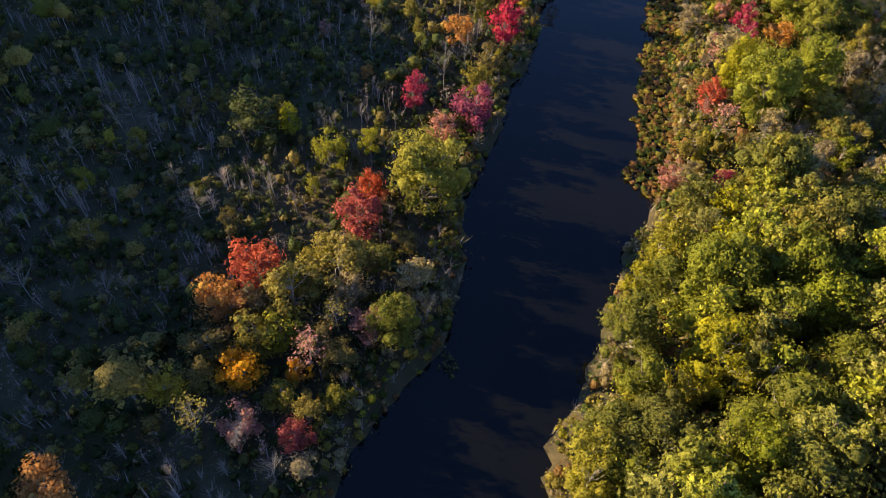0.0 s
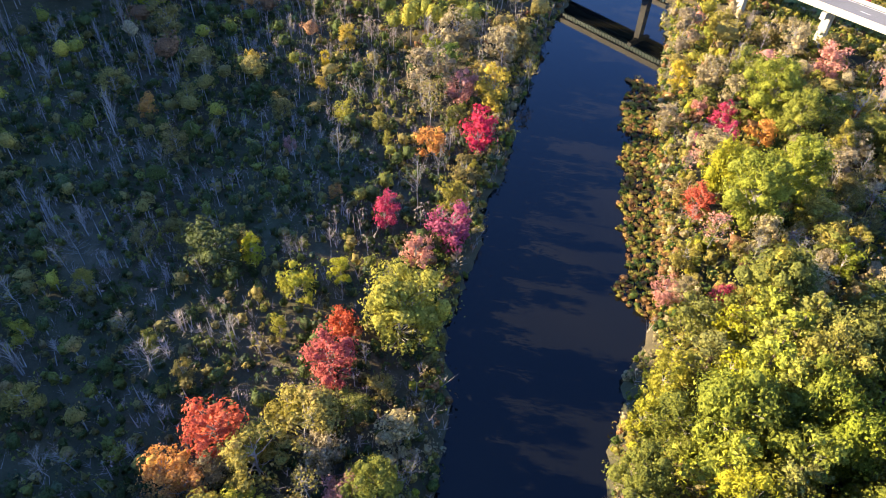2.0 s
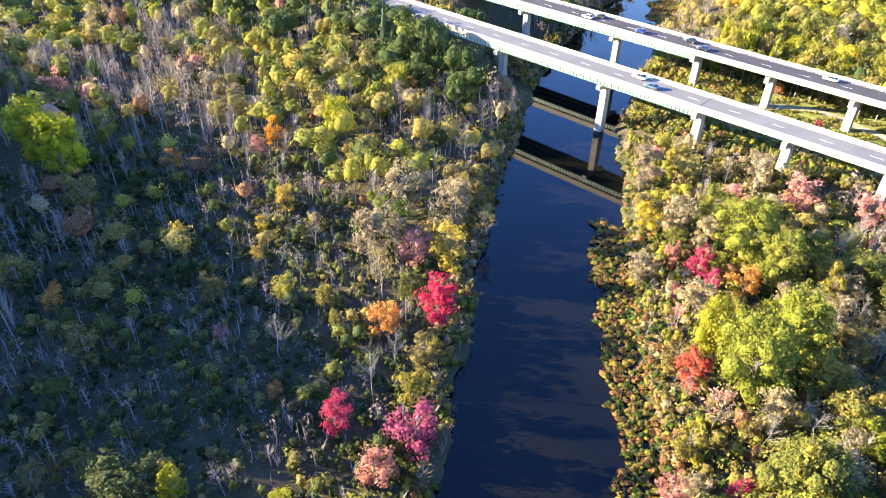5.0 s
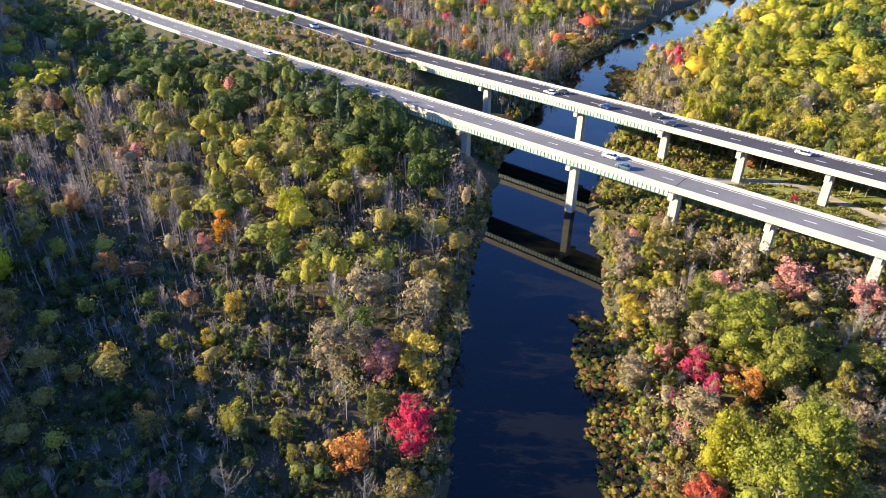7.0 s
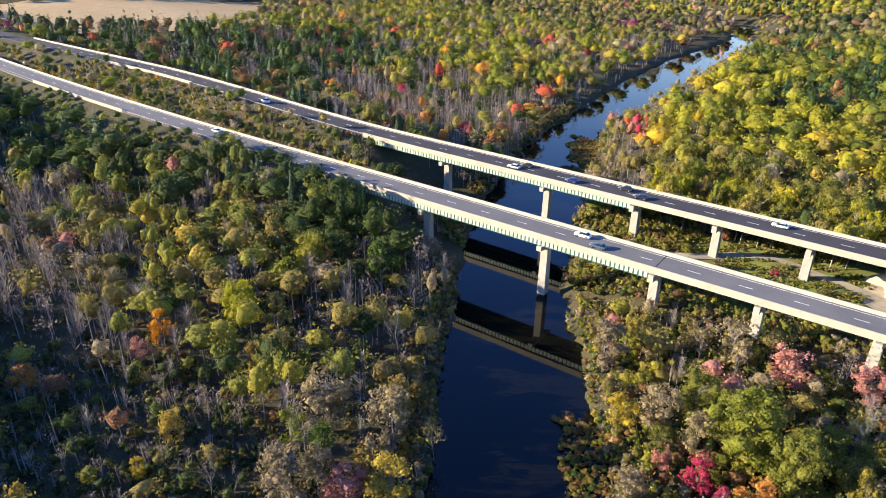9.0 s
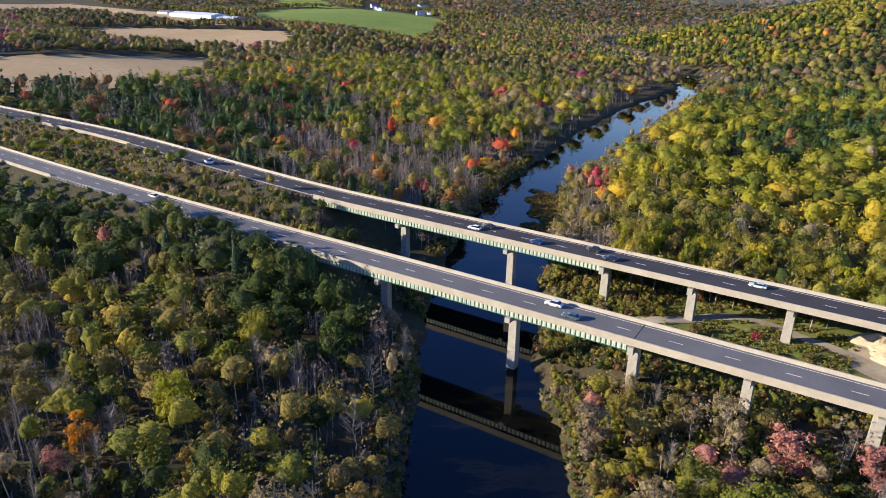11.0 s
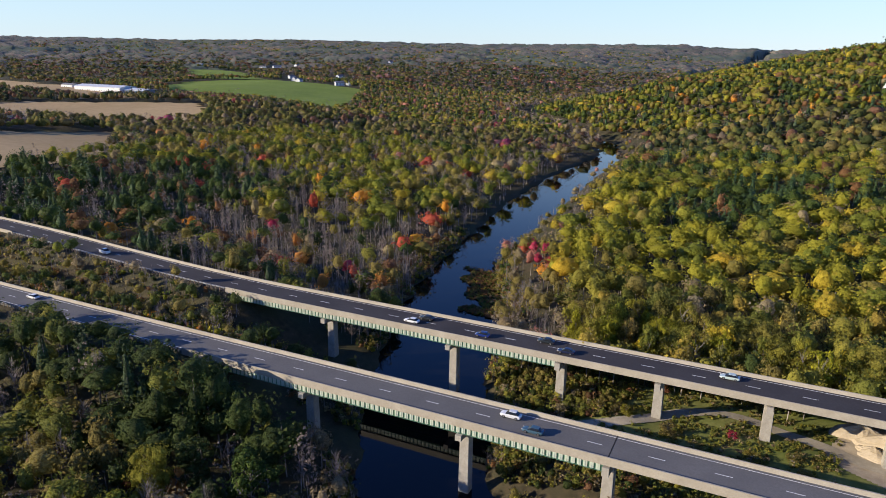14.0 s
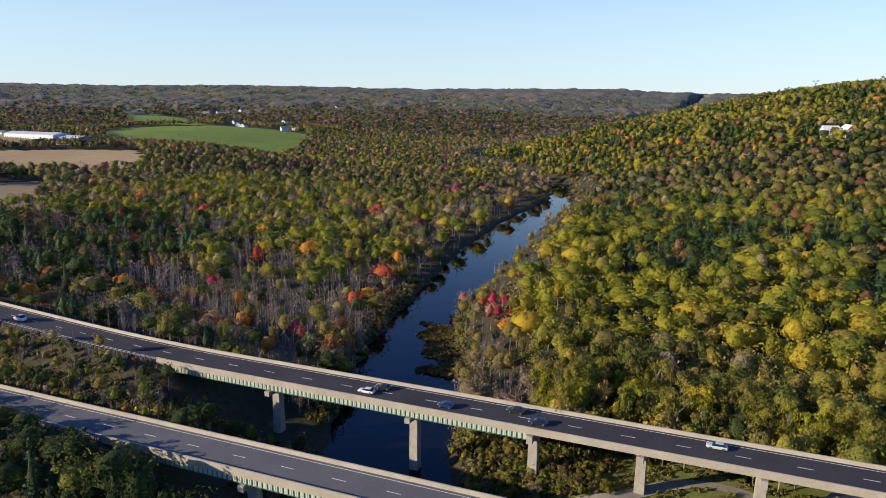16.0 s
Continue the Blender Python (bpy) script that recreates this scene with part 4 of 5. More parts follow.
def grove(name, sites, detail, label, variants=5, stems=True):
    """One object of many trees; sites: rows of x, y, height, width, leaf index."""
    r = np.random.RandomState(len(sites))
    protos, vs, fs, mi, at = {}, [], [], [], 0
    xs = np.array([s[:2] for s in sites])
    zs = height(xs[:, 0], xs[:, 1])
    bare, hazy = LEAVES.index("twig"), LEAVES.index("haze")
    for (x, y, h, w, leaf), z in zip(sites, zs):
        if leaf == bare and (not stems or r.rand() < 0.3):
            leaf = hazy
        key = (leaf, r.randint(variants))
        if key not in protos:
            protos[key] = far_tree(r, LEAVES[leaf], detail)
        v, f = protos[key]
        a, lean = r.uniform(0, 6.28), r.uniform(0.85, 1.2)
        c, s = math.cos(a) * w / 7.5, math.sin(a) * w / 7.5
        vs.append(np.stack([(v[:, 0] * c - v[:, 1] * s) * lean + x, (v[:, 0] * s + v[:, 1] * c) / lean + y, v[:, 2] * h / 12 + z], -1))
        fs.append(f + at)
        mi.append(np.full(len(f), leaf))
        at += len(v)
        if stems:
            for k in range(3 if leaf == bare else 1):
                tw = (0.09 if detail[0] > 80 else 0.12) + 0.008 * h
                px_, py_ = (x, y) if k == 0 else (x + r.normal() * 2.0, y + r.normal() * 2.0)
                top = h * r.uniform(0.8, 1.0)
                vs.append(np.array([(px_ - tw, py_, z - 1), (px_ + tw * 0.5, py_ - tw, z - 1), (px_ + tw * 0.5, py_ + tw, z - 1), (px_ + r.normal() * 0.4, py_ + r.normal() * 0.4, z + top)]))
                fs.append(np.array([(0, 1, 3, 3), (1, 2, 3, 3), (2, 0, 3, 3)]) + at)
                mi.append(np.full(3, len(LEAVES)))
                at += 4
    F, M = np.concatenate(fs), np.concatenate(mi)
    groups, tri = split(F)
    me = mesh_of(name, np.concatenate(vs), groups, [LEAF[k] for k in LEAVES] + [BARK], np.r_[M[~tri], M[tri]])
    me.polygons.foreach_set("use_smooth", np.ones(len(F), bool))
    return tagged(new(name, me), label, "forest", kind="stuff")


def pick(r, palette, lean=None):
    """A leaf from a palette; lean: a soft noise that makes neighbours alike."""
    names, weights = zip(*palette)
    w = np.cumsum(np.array(weights, float))
    u = r.rand() if lean is None else 0.5 + 0.5 * math.erf((1.25 * lean + 0.72 * r.normal()) / 1.414)
    return LEAVES.index(names[min(int(np.searchsorted(w, u * w[-1])), len(names) - 1)])


def scatter(x0, x1, y0, y1, step, seed, inner=None, spread_deg=(-98, 16)):
    """Sites for trees on a shaken grid, outside the inner box, in the wide wedge of land that the flight looks over."""
    r = np.random.RandomState(seed)
    gx_, gy_ = (g.ravel() for g in np.meshgrid(np.arange(x0, x1, step), np.arange(y0, y1, step)))
    if inner:
        keep = ~((gx_ >= inner[0]) & (gx_ < inner[1]) & (gy_ >= inner[2]) & (gy_ < inner[3]))
        gx_, gy_ = gx_[keep], gy_[keep]
    xs, ys = gx_ + r.uniform(-0.48, 0.48, gx_.size) * step, gy_ + r.uniform(-0.48, 0.48, gx_.size) * step
    if inner:
        bear = np.degrees(np.arctan2(xs - 75, ys + 135))
        keep = (bear > spread_deg[0]) & (bear < spread_deg[1])
        xs, ys = xs[keep], ys[keep]
    xl, xr = banks(ys)
    facts = np.stack([xl - xs, xs - xr, ys - near_mid(xs), ys - far_mid(xs), wave(xs, ys, 70, 11), wave(xs, ys, 150, 12), height(xs, ys)], -1)
    kin = wave(xs, ys, 34, 13).tolist()
    out = []
    for x, y, some, near_kin in zip(xs.tolist(), ys.tolist(), facts.tolist(), kin):
        z = zone(x, y, r, *some)
        if z is None or (x < -400 or y > 600) and any(inside(x, y, f) for f in FIELDS):
            continue
        pal, h = z
        h = h * (r.uniform(0.7, 1.2) if step < 8.2 else r.uniform(0.8, 1.1))
        full = 1.3 if pal in (PINES, DARKISH) else 1.1 if pal is BRIGHT else 1.0
        out.append((x, y, h, full * min(step * 1.45, h * (0.72 if step < 7 else 0.8 if step < 8.2 else 0.84 if step < 12 else 1.3)) * r.choice((0.65, 0.8, 0.9, 1.05, 1.2, 1.4)), pick(r, pal, near_kin)))
    return out


BOX_A, BOX_B, BOX_C = (-170, 170, -240, 120), (-430, 270, -130, 430), (-1150, 520, -130, 1120)
near_sites = [s for s in scatter(*BOX_A, 5.8, 1) if all((s[0] - a) ** 2 + (s[1] - b) ** 2 > c * c for a, b, c in PLANTED)]
# the ones that the flight passes closest are trees of their own
near_sites.sort(key=lambda s: math.hypot(s[0] - 75, s[1] + 105))
SINGLE = {"needle": "pine", "twig": "bare", "haze": "thin", "brown": "thin", "needle_dark": "pine"}
for x, y, h, w, leaf in near_sites[:190]:
    plant(SINGLE.get(LEAVES[leaf], LEAVES[leaf]), x, y, h, w * 1.05)
middle_sites = scatter(*BOX_B, 8.0, 2, BOX_A)
bright_sites = [s for s in near_sites[190:] + middle_sites if s[1] > far_mid(s[0]) + 14 and s[0] > -45 and s[1] < 165 and s[0] < 110 and s[4] in (LEAVES.index("lime"), LEAVES.index("green"), LEAVES.index("olive"), LEAVES.index("yellow"))]
bright_sites.sort(key=lambda s: s[1] + 0.3 * abs(s[0] - 20))
taken = set(bright_sites[:75])
for x, y, h, w, leaf in bright_sites[:75]:
    plant(LEAVES[leaf], x, y, h, w, "trees beyond the bridges")
grove("near_wood", [s for s in near_sites[190:] if s not in taken], (150, 0.42, 6, 3, 12), "dense autumn wood of green, yellow and bare trees")
grove("middle_wood", [s for s in middle_sites if s not in taken], (112, 0.47, 6, 3, 12), "autumn wood of green, yellow, red and bare trees")
BOX_D = (-1150, 520, -130, 560)
grove("far_wood", scatter(*BOX_D, 8.4, 3, BOX_B, (-80, 14)), (16, 0.85, 5, 3, 6), "distant autumn wood in many colours", stems=False)
grove("hillside_wood", scatter(*BOX_C, 8.6, 6, BOX_D, (-62, 14)), (9, 1.05, 4, 2, 5), "distant autumn wood over a long hillside", stems=False)
grove("farther_wood", scatter(-2300, 1000, -130, 2000, 16.5, 5, BOX_C, (-62, 16)), (5, 2.0, 4, 2, 5), "far autumn woods on low hills", stems=False)
grove("ridge_wood", scatter(-3300, 1300, -130, 3300, 24, 7, (-2300, 1000, -130, 2000), (-60, 16)), (3, 2.4, 4, 2, 4), "woods on the far low ridges", stems=False)
# trees out of view, there only for the ragged shadow they cast
grove("hill_wood", [(x, y, 15, 10, LEAVES.index("dark")) for x in range(-250, 0, 9) for y in range(-360, -225, 9) if height(x, y) > 7], (4, 1.7, 6, 4, 4), "dark wood on the unseen hills that shade the marsh", stems=False)


# ---- marsh ----
def brush(name, places, palette, count, size, tall, label, seed):
    """Low growth: bushes of leaf clumps at each place."""
    r = np.random.RandomState(seed)
    vs, fs, mi, at = [], [], [], 0
    zs = np.maximum(height(*np.array(places).T), -1.55)
    body = 0.6 if tall > 1 else 1.05
    for (x, y), z in zip(places, zs):
        h = tall * r.uniform(0.45, 1.25)
        w = h * r.uniform(0.5, 0.8) + 0.35
        leaf = pick(r, palette)
        n = 3
        ang = r.uniform(0, 6.28, n)
        cen = np.stack([x + np.cos(ang) * w * 0.45, y + np.sin(ang) * w * 0.45, z + h * r.uniform(0.35, 0.7, n)], -1)
        rad = np.stack([np.full(n, w * 0.6), np.full(n, w * 0.6), np.full(n, h * 0.35)], -1)
        if LEAVES[leaf] in ("twig", "haze") or 0.9 < tall < 1 and r.rand() < 0.3:
            v, f = twigs(r, h * 1.3, w * 2.2, count, 0.045 if tall > 1 else 0.09)
            v = v + (x, y, z)
        else:
            v, f = clumps(r, cen, rad, count, size, 0.6)
            if tall > 0.9:
                v, f = joined([(v, f), mass(r, (x, y, z + h * 0.38), (w * body, w * body, h * 0.42), 5, 2, 4, 0.2)])
        vs.append(v)
        fs.append(f + at)
        mi.append(np.full(len(f), leaf))
        at += len(v)
    F, M = np.concatenate(fs), np.concatenate(mi)
    groups, tri = split(F)
    me = mesh_of(name, np.concatenate(vs), groups, [LEAF[k] for k in LEAVES], np.r_[M[~tri], M[tri]])
    return tagged(new(name, me), label, "undergrowth", kind="stuff")


def places(x0, x1, y0, y1, step, seed, keep):
    r = np.random.RandomState(seed)
    gx_, gy_ = np.meshgrid(np.arange(x0, x1, step), np.arange(y0, y1, step))
    p = np.stack([gx_.ravel(), gy_.ravel()], -1) + r.uniform(-0.5, 0.5, (gx_.size, 2)) * step
    xl, xr = banks(p[:, 1])
    return p[keep(p[:, 0], p[:, 1], xl - p[:, 0], p[:, 0] - xr)]


SCRUB = [("dark", 4), ("haze", 3), ("green", 2), ("olive", 2), ("twig", 2.2), ("needle_dark", 1)]
REEDS = [("brown", 5), ("olive", 4), ("dark", 2.5)]
EDGE = [("olive", 3), ("dark", 2), ("tan", 1.5), ("twig", 2.5), ("green", 1), ("brown", 1), ("lime", 0.4)]
brush("marsh_scrub", places(-75, 118, -232, -78, 2.0, 31, lambda x, y, dl, dr: (dl > 2.5) & (y < -84 - 0.9 * np.maximum(-45 - x, 0)) & (wave(x, y, 30, 41) > -1.1)), SCRUB, 9, 0.42, 2.6, "dark marsh scrub of low bushes and bare stems", 32)
brush("bank_scrub", places(-130, 150, -232, 200, 1.55, 33, lambda x, y, dl, dr: (((dl > -2.4) & (dl < 7)) | ((dr > -2.4) & (dr < 7))) & (np.abs(y - near_mid(x)) > 7) & (np.abs(y - far_mid(x)) > 7)), EDGE, 11, 0.34, 2.4, "low bushes and dry growth along the river banks", 34)
TRACK = [(8, 34), (16, 37.6), (24, 43), (32, 53), (42, 58.5), (50, 58.6), (58, 56), (67, 54), (82, 50), (120, 44)]
THICKET = [("dark", 4), ("green", 1.2), ("olive", 2), ("haze", 4), ("twig", 3.5)]
r_marsh = np.random.RandomState(61)
marsh = places(-75, 118, -232, -78, 4.3, 62, lambda x, y, dl, dr: (dl > 4) & (y < -84 - 0.9 * np.maximum(-45 - x, 0)) & (wave(x, y, 27, 63) > -0.7))
marsh = [(x, y, r_marsh.uniform(2.6, 6.2)) for x, y in marsh if all((x - a) ** 2 + (y - b) ** 2 > 0.5 * c * c for a, b, c in PLANTED)]
grove("marsh_thicket", [(x, y, h, h * r_marsh.uniform(0.75, 1.15), pick(r_marsh, THICKET, float(wave(x, y, 22, 64)))) for x, y, h in marsh], (44, 0.62, 5, 2, 7), "dark thicket of shrubs and bare stems in the marsh")
FLOOR_GROWTH = [("haze", 3), ("twig", 4), ("dark", 2.5), ("olive", 2), ("brown", 0.8)]
brush("wood_understory", places(-190, 16, -128, -4, 3.3, 49, lambda x, y, dl, dr: (dl > 6) & (y < near_mid(x) - 9) & (y > -90 + 0.6 * np.minimum(x + 45, 0))), FLOOR_GROWTH, 10, 0.5, 3.0, "grey and dark green undergrowth below the trees", 50)
UNDER = [("olive", 3), ("green", 3), ("tan", 1), ("lime", 1.5), ("brown", 0.8), ("dark", 1)]
brush("undergrowth", places(20, 170, -215, -4, 2.7, 47, lambda x, y, dl, dr: (dr > 5) & (y < near_mid(x) - 9)), UNDER, 18, 0.4, 4.2, "tall green and olive undergrowth in the wood", 48)
brush("reed_bed", places(-85, 110, -103, 150, 0.92, 35, lambda x, y, dl, dr: (((y > -100) & (y < -36) & (dr > -13 + 2.5 * wave(x, y, 11, 45))) | ((y > 100) & (y < 150) & (dr > -17 + 4 * wave(x, y, 14, 46)))) & (dr < 2) & (wave(x, y, 9, 42) > -1.2 - 0.08 * (dr + 10))), REEDS, 12, 0.24, 0.95, "brown and olive reed bed standing in shallow water", 36)
brush("island_reeds", places(90, 108, -164, -150, 0.9, 37, lambda x, y, dl, dr: ((x - 100.5) / 4.2) ** 2 + ((y + 155.5) / 1.5) ** 2 < 1), [("dark", 2), ("olive", 3)], 12, 0.24, 0.8, "small island of green reeds in the river", 38)
brush("median_scrub", places(-330, -20, -30, 75, 2.7, 39, lambda x, y, dl, dr: (dl > 4) & (y - near_mid(x) > 8.5) & (y - far_mid(x) < -8.5)), EDGE + [("orange", 0.3)], 13, 0.5, 2.6, "scrub and dry grass between the two highways", 40)
track_x, track_y = zip(*TRACK)
brush("verge_scrub", places(-30, 120, -14, 76, 1.9, 43, lambda x, y, dl, dr: (dr > 0.5) & (np.abs(y - near_mid(x)) > 2) & (y - far_mid(x) < 26) & (np.abs(y - np.interp(x, track_x, track_y)) > 3.2) & ((y - near_mid(x) < 17) | (y - far_mid(x) > 13) | (x < 20)) & ((x < 60) | (y < 38) | (y > 72))), UNDER, 12, 0.4, 3.0, "low green and tan bushes under the bridges", 44)


brush("rough_grass", places(10, 70, 24, 64, 1.25, 53, lambda x, y, dl, dr: (dr > 2) & (y - near_mid(x) > 15) & (y - far_mid(x) < 13) & (np.abs(y - np.interp(x, track_x, track_y)) > 2.4) & (wave(x, y, 9, 54) > -0.35)), [("olive", 3), ("green", 4), ("lime", 1), ("tan", 1)], 9, 0.3, 1.02, "tufts of rough green and dry grass under the bridges", 55)


# ---- fields, track and sand ----
def draped(name, poly, step, lift, mat, label, category):
    xs, ys = [p[0] for p in poly], [p[1] for p in poly]
    gx_, gy_ = np.arange(min(xs), max(xs), step), np.arange(min(ys), max(ys), step)
    index, verts, faces = {}, [], []

    def vert(i, j):
        if (i, j) not in index:
            x, y = gx_[0] + i * step, gy_[0] + j * step
            index[i, j] = len(verts)
            verts.append((x, y, float(height(x, y)) + lift))
        return index[i, j]

    for i in range(len(gx_)):
        for j in range(len(gy_)):
            if inside(gx_[0] + (i + 0.5) * step, gy_[0] + (j + 0.5) * step, poly):
                faces.append((vert(i, j), vert(i + 1, j), vert(i + 1, j + 1), vert(i, j + 1)))
    return tagged(new(name, mesh_of(name, np.array(verts), np.array(faces), [mat])), label, category, kind="structure")


STUBBLE = mottled("stubble_field", (0.37, 0.265, 0.13), (0.49, 0.355, 0.19), 0.01, 0.95, 0.15, fine=14)
PASTURE = mottled("green_pasture", (0.15, 0.215, 0.03), (0.23, 0.29, 0.05), 0.012, 0.95, 0.15, fine=10)
DIRT = mottled("pale_dirt", (0.30, 0.26, 0.19), (0.44, 0.39, 0.30), 0.15, 0.95, 0.2, fine=9, relief=0.05)
GRASS = mottled("rough_grass", (0.11, 0.135, 0.028), (0.25, 0.245, 0.08), 0.12, 0.95, 0.15, fine=9, relief=0.08)
draped("field_1", TAN_FIELD, 12, 0.9, STUBBLE, "harvested tan stubble field among woods", "field")
draped("field_2", STRIP_FIELD, 14, 0.9, STUBBLE, "long tan stubble field beside a farm", "field")
draped("field_3", LOW_FIELD, 10, 0.9, STUBBLE, "tan stubble field at the wood's edge", "field")
draped("field_5", UPPER_FIELD, 16, 0.9, PASTURE, "narrow green meadow beyond the pasture", "field")
draped("field_4", GREEN_FIELD, 14, 0.9, PASTURE, "bright green pasture on a gentle rise", "field")
VERGE = [(8, 34), (40, 18), (128, 22), (128, 84), (60, 80), (16, 62)]
draped("verge", VERGE, 2, 0.05, GRASS, "rough green grass under the bridges", "grass")


def strip(name, line, half, lift, mat, label):
    """A track along a smoothed line of points."""
    pts = [Vector(p) for p in line]
    for _ in range(3):
        pts = [pts[0]] + [q for a, b in zip(pts, pts[1:]) for q in (a.lerp(b, 0.25), a.lerp(b, 0.75))] + [pts[-1]]
    verts = []
    for a, b in zip(pts, pts[1:] + [2 * pts[-1] - pts[-2]]):
        t = (b - a).normalized()
        for s in (-1, -0.33, 0.33, 1):
            x, y = a.x - t.y * half * s, a.y + t.x * half * s
            verts.append((x, y, float(height(x, y)) + lift - 0.06 * abs(s)))
    k = np.arange(len(pts) - 1) * 4
    faces = np.concatenate([np.stack([k + i, k + i + 1, k + i + 5, k + i + 4], -1) for i in range(3)])
    return tagged(new(name, mesh_of(name, np.array(verts), faces, [mat])), label, "track", kind="structure")


strip("dirt_track", TRACK, 1.9, 0.28, DIRT, "pale dirt track under the highway bridge")
strip("side_road", [(78, 250), (82, 225), (90, 190), (104, 160), (120, 130)], 3.2, 0.5, ASPHALT, "narrow grey road through the wood")


def sand_mound(x, y, r0, h, seed):
    bm = bmesh.new()
    rings, sides = 9, 22
    last = None
    for i in range(rings + 1):
        f = i / rings
        ring = []
        for j in range(sides):
            a = j * 6.2832 / sides
            rr = r0 * (1 - f) * (1 + 0.16 * math.sin(2 * a + seed) + 0.1 * math.sin(5 * a + 2 * seed))
            px, py = x + rr * math.cos(a) * 1.5, y + rr * math.sin(a)
            z = h * f ** 0.8 * (1 + 0.12 * noise.noise(Vector((px * 0.5, py * 0.5, seed)))) + 0.25 * noise.noise(Vector((px * 1.3, py * 1.3, 3 + seed)))
            ring.append(bm.verts.new((px, py, float(height(px, py)) + z - 0.35 * (i == 0))))
        if last:
            for j in range(sides):
                bm.faces.new((last[j], last[(j + 1) % sides], ring[(j + 1) % sides], ring[j]))
        last = ring
    bm.faces.new(last)
    me = bpy.data.meshes.new("sand_mound")
    bm.to_mesh(me)
    bm.free()
    me.materials.append(SAND)
    tagged(new("sand_mound", me), "heap of pale tan sand on bare ground", "sand heap", "sand heaps")


SAND = mottled("tan_sand", (0.38, 0.31, 0.21), (0.52, 0.44, 0.32), 0.4, 0.95, 0.2, fine=8, relief=0.1)
sand_mound(73, 64, 4.2, 3.4, 1)
sand_mound(80, 61, 5.0, 4.0, 2)
sand_mound(76, 57, 3.0, 2.0, 4)
draped("bare_ground", [(66, 52), (70, 47), (78, 43), (104, 40), (104, 68), (84, 72), (72, 70)], 0.5, 0.12, SAND, "bare sandy ground round the heaps", "ground")


# ---- farm and houses ----
WALL = mottled("white_siding", (0.66, 0.66, 0.64), (0.80, 0.80, 0.78), 0.2, 0.7)
WALL_BLUE = mottled("blue_grey_siding", (0.10, 0.14, 0.20), (0.16, 0.21, 0.28), 0.2, 0.6)
ROOF = mottled("grey_roofing", (0.16, 0.16, 0.17), (0.26, 0.26, 0.27), 0.3, 0.7)
ROOF_PALE = mottled("pale_metal_roofing", (0.55, 0.57, 0.60), (0.70, 0.72, 0.74), 0.1, 0.5, 0.5)
PANE = mottled("dark_window_glass", (0.03, 0.035, 0.045), (0.05, 0.055, 0.07), 0.5, 0.12, 0.5)


def house(x, y, turn, length, depth, walls, rise, wall_mat, roof_mat, name, label, rows=1):
    z = float(height(x, y)) - 0.5
    top = thing(name, pose(x, y, z, 0, 0, turn), label, "building", "far buildings")
    bm = box(bmesh.new(), -length / 2, length / 2, -depth / 2, depth / 2, -2, walls + 0.5)
    for s in (-1, 1):
        e = s * length / 2
        vs = [bm.verts.new(v) for v in ((e, -depth / 2, walls + 0.5), (e, depth / 2, walls + 0.5), (e, 0, walls + rise + 0.3))]
        bm.faces.new(vs)
    part("wall", bm, wall_mat, top)
    bm = bmesh.new()
    o, l2 = 0.5, length / 2 + 0.5
    for s in (-1, 1):
        low, high = (walls + 0.35), (walls + rise + 0.5)
        y0 = s * (depth / 2 + o)
        vs = [bm.verts.new(v) for v in ((-l2, y0, low), (l2, y0, low), (l2, 0, high), (-l2, 0, high), (-l2, y0, low + 0.25), (l2, y0, low + 0.25), (l2, 0, high + 0.25), (-l2, 0, high + 0.25))]
        for f in ((0, 1, 2, 3), (4, 5, 6, 7), (0, 1, 5, 4), (0, 3, 7, 4), (1, 2, 6, 5)):
            bm.faces.new([vs[i] for i in f])
    part("roof", bm, roof_mat, top)
    n = max(2, int(length / 5))
    for row in range(rows):
        for i in range(n):
            wx = -length / 2 + (i + 0.5) * length / n
            for s in (-1, 1):
                w = part("window", box(bmesh.new(), wx - 0.6, wx + 0.6, s * depth / 2 - 0.06, s * depth / 2 + 0.06, 1.4 + row * 2.8, 2.9 + row * 2.8), PANE, top)
    part("door", box(bmesh.new(), -0.6, 0.6, -depth / 2 - 0.08, -depth / 2 + 0.08, 0.5, 2.6), ROOF, top)
    return top


house(-955, 577, 6, 98, 32, 7, 2.5, WALL, ROOF_PALE, "farm_shed", "long white farm shed with a pale metal roof")
house(-884, 586, 6, 40, 26, 6.5, 2.0, WALL_BLUE, ROOF_PALE, "farm_shed", "low blue-grey farm shed beside the long one")
house(-1060, 586, 6, 26, 14, 5, 2, WALL, ROOF, "farm_shed", "small white shed near the farm")
r_home = random.Random(9)
for x, y in HOMES + [(-836, 1040)]:
    house(x, y, r_home.uniform(0, 120), r_home.uniform(14, 24), r_home.uniform(9, 11), 5.4, 3.4, WALL, ROOF, "house", "white clapboard house with a grey gable roof", 2)
house(88, 652, 25, 15, 9, 6.5, 4.5, WALL, WALL, "house", "white gabled house among the hill's trees", 2)
house(103, 656, 115, 13, 9, 6.5, 4.5, WALL, WALL, "house", "white gabled house among the hill's trees", 2)


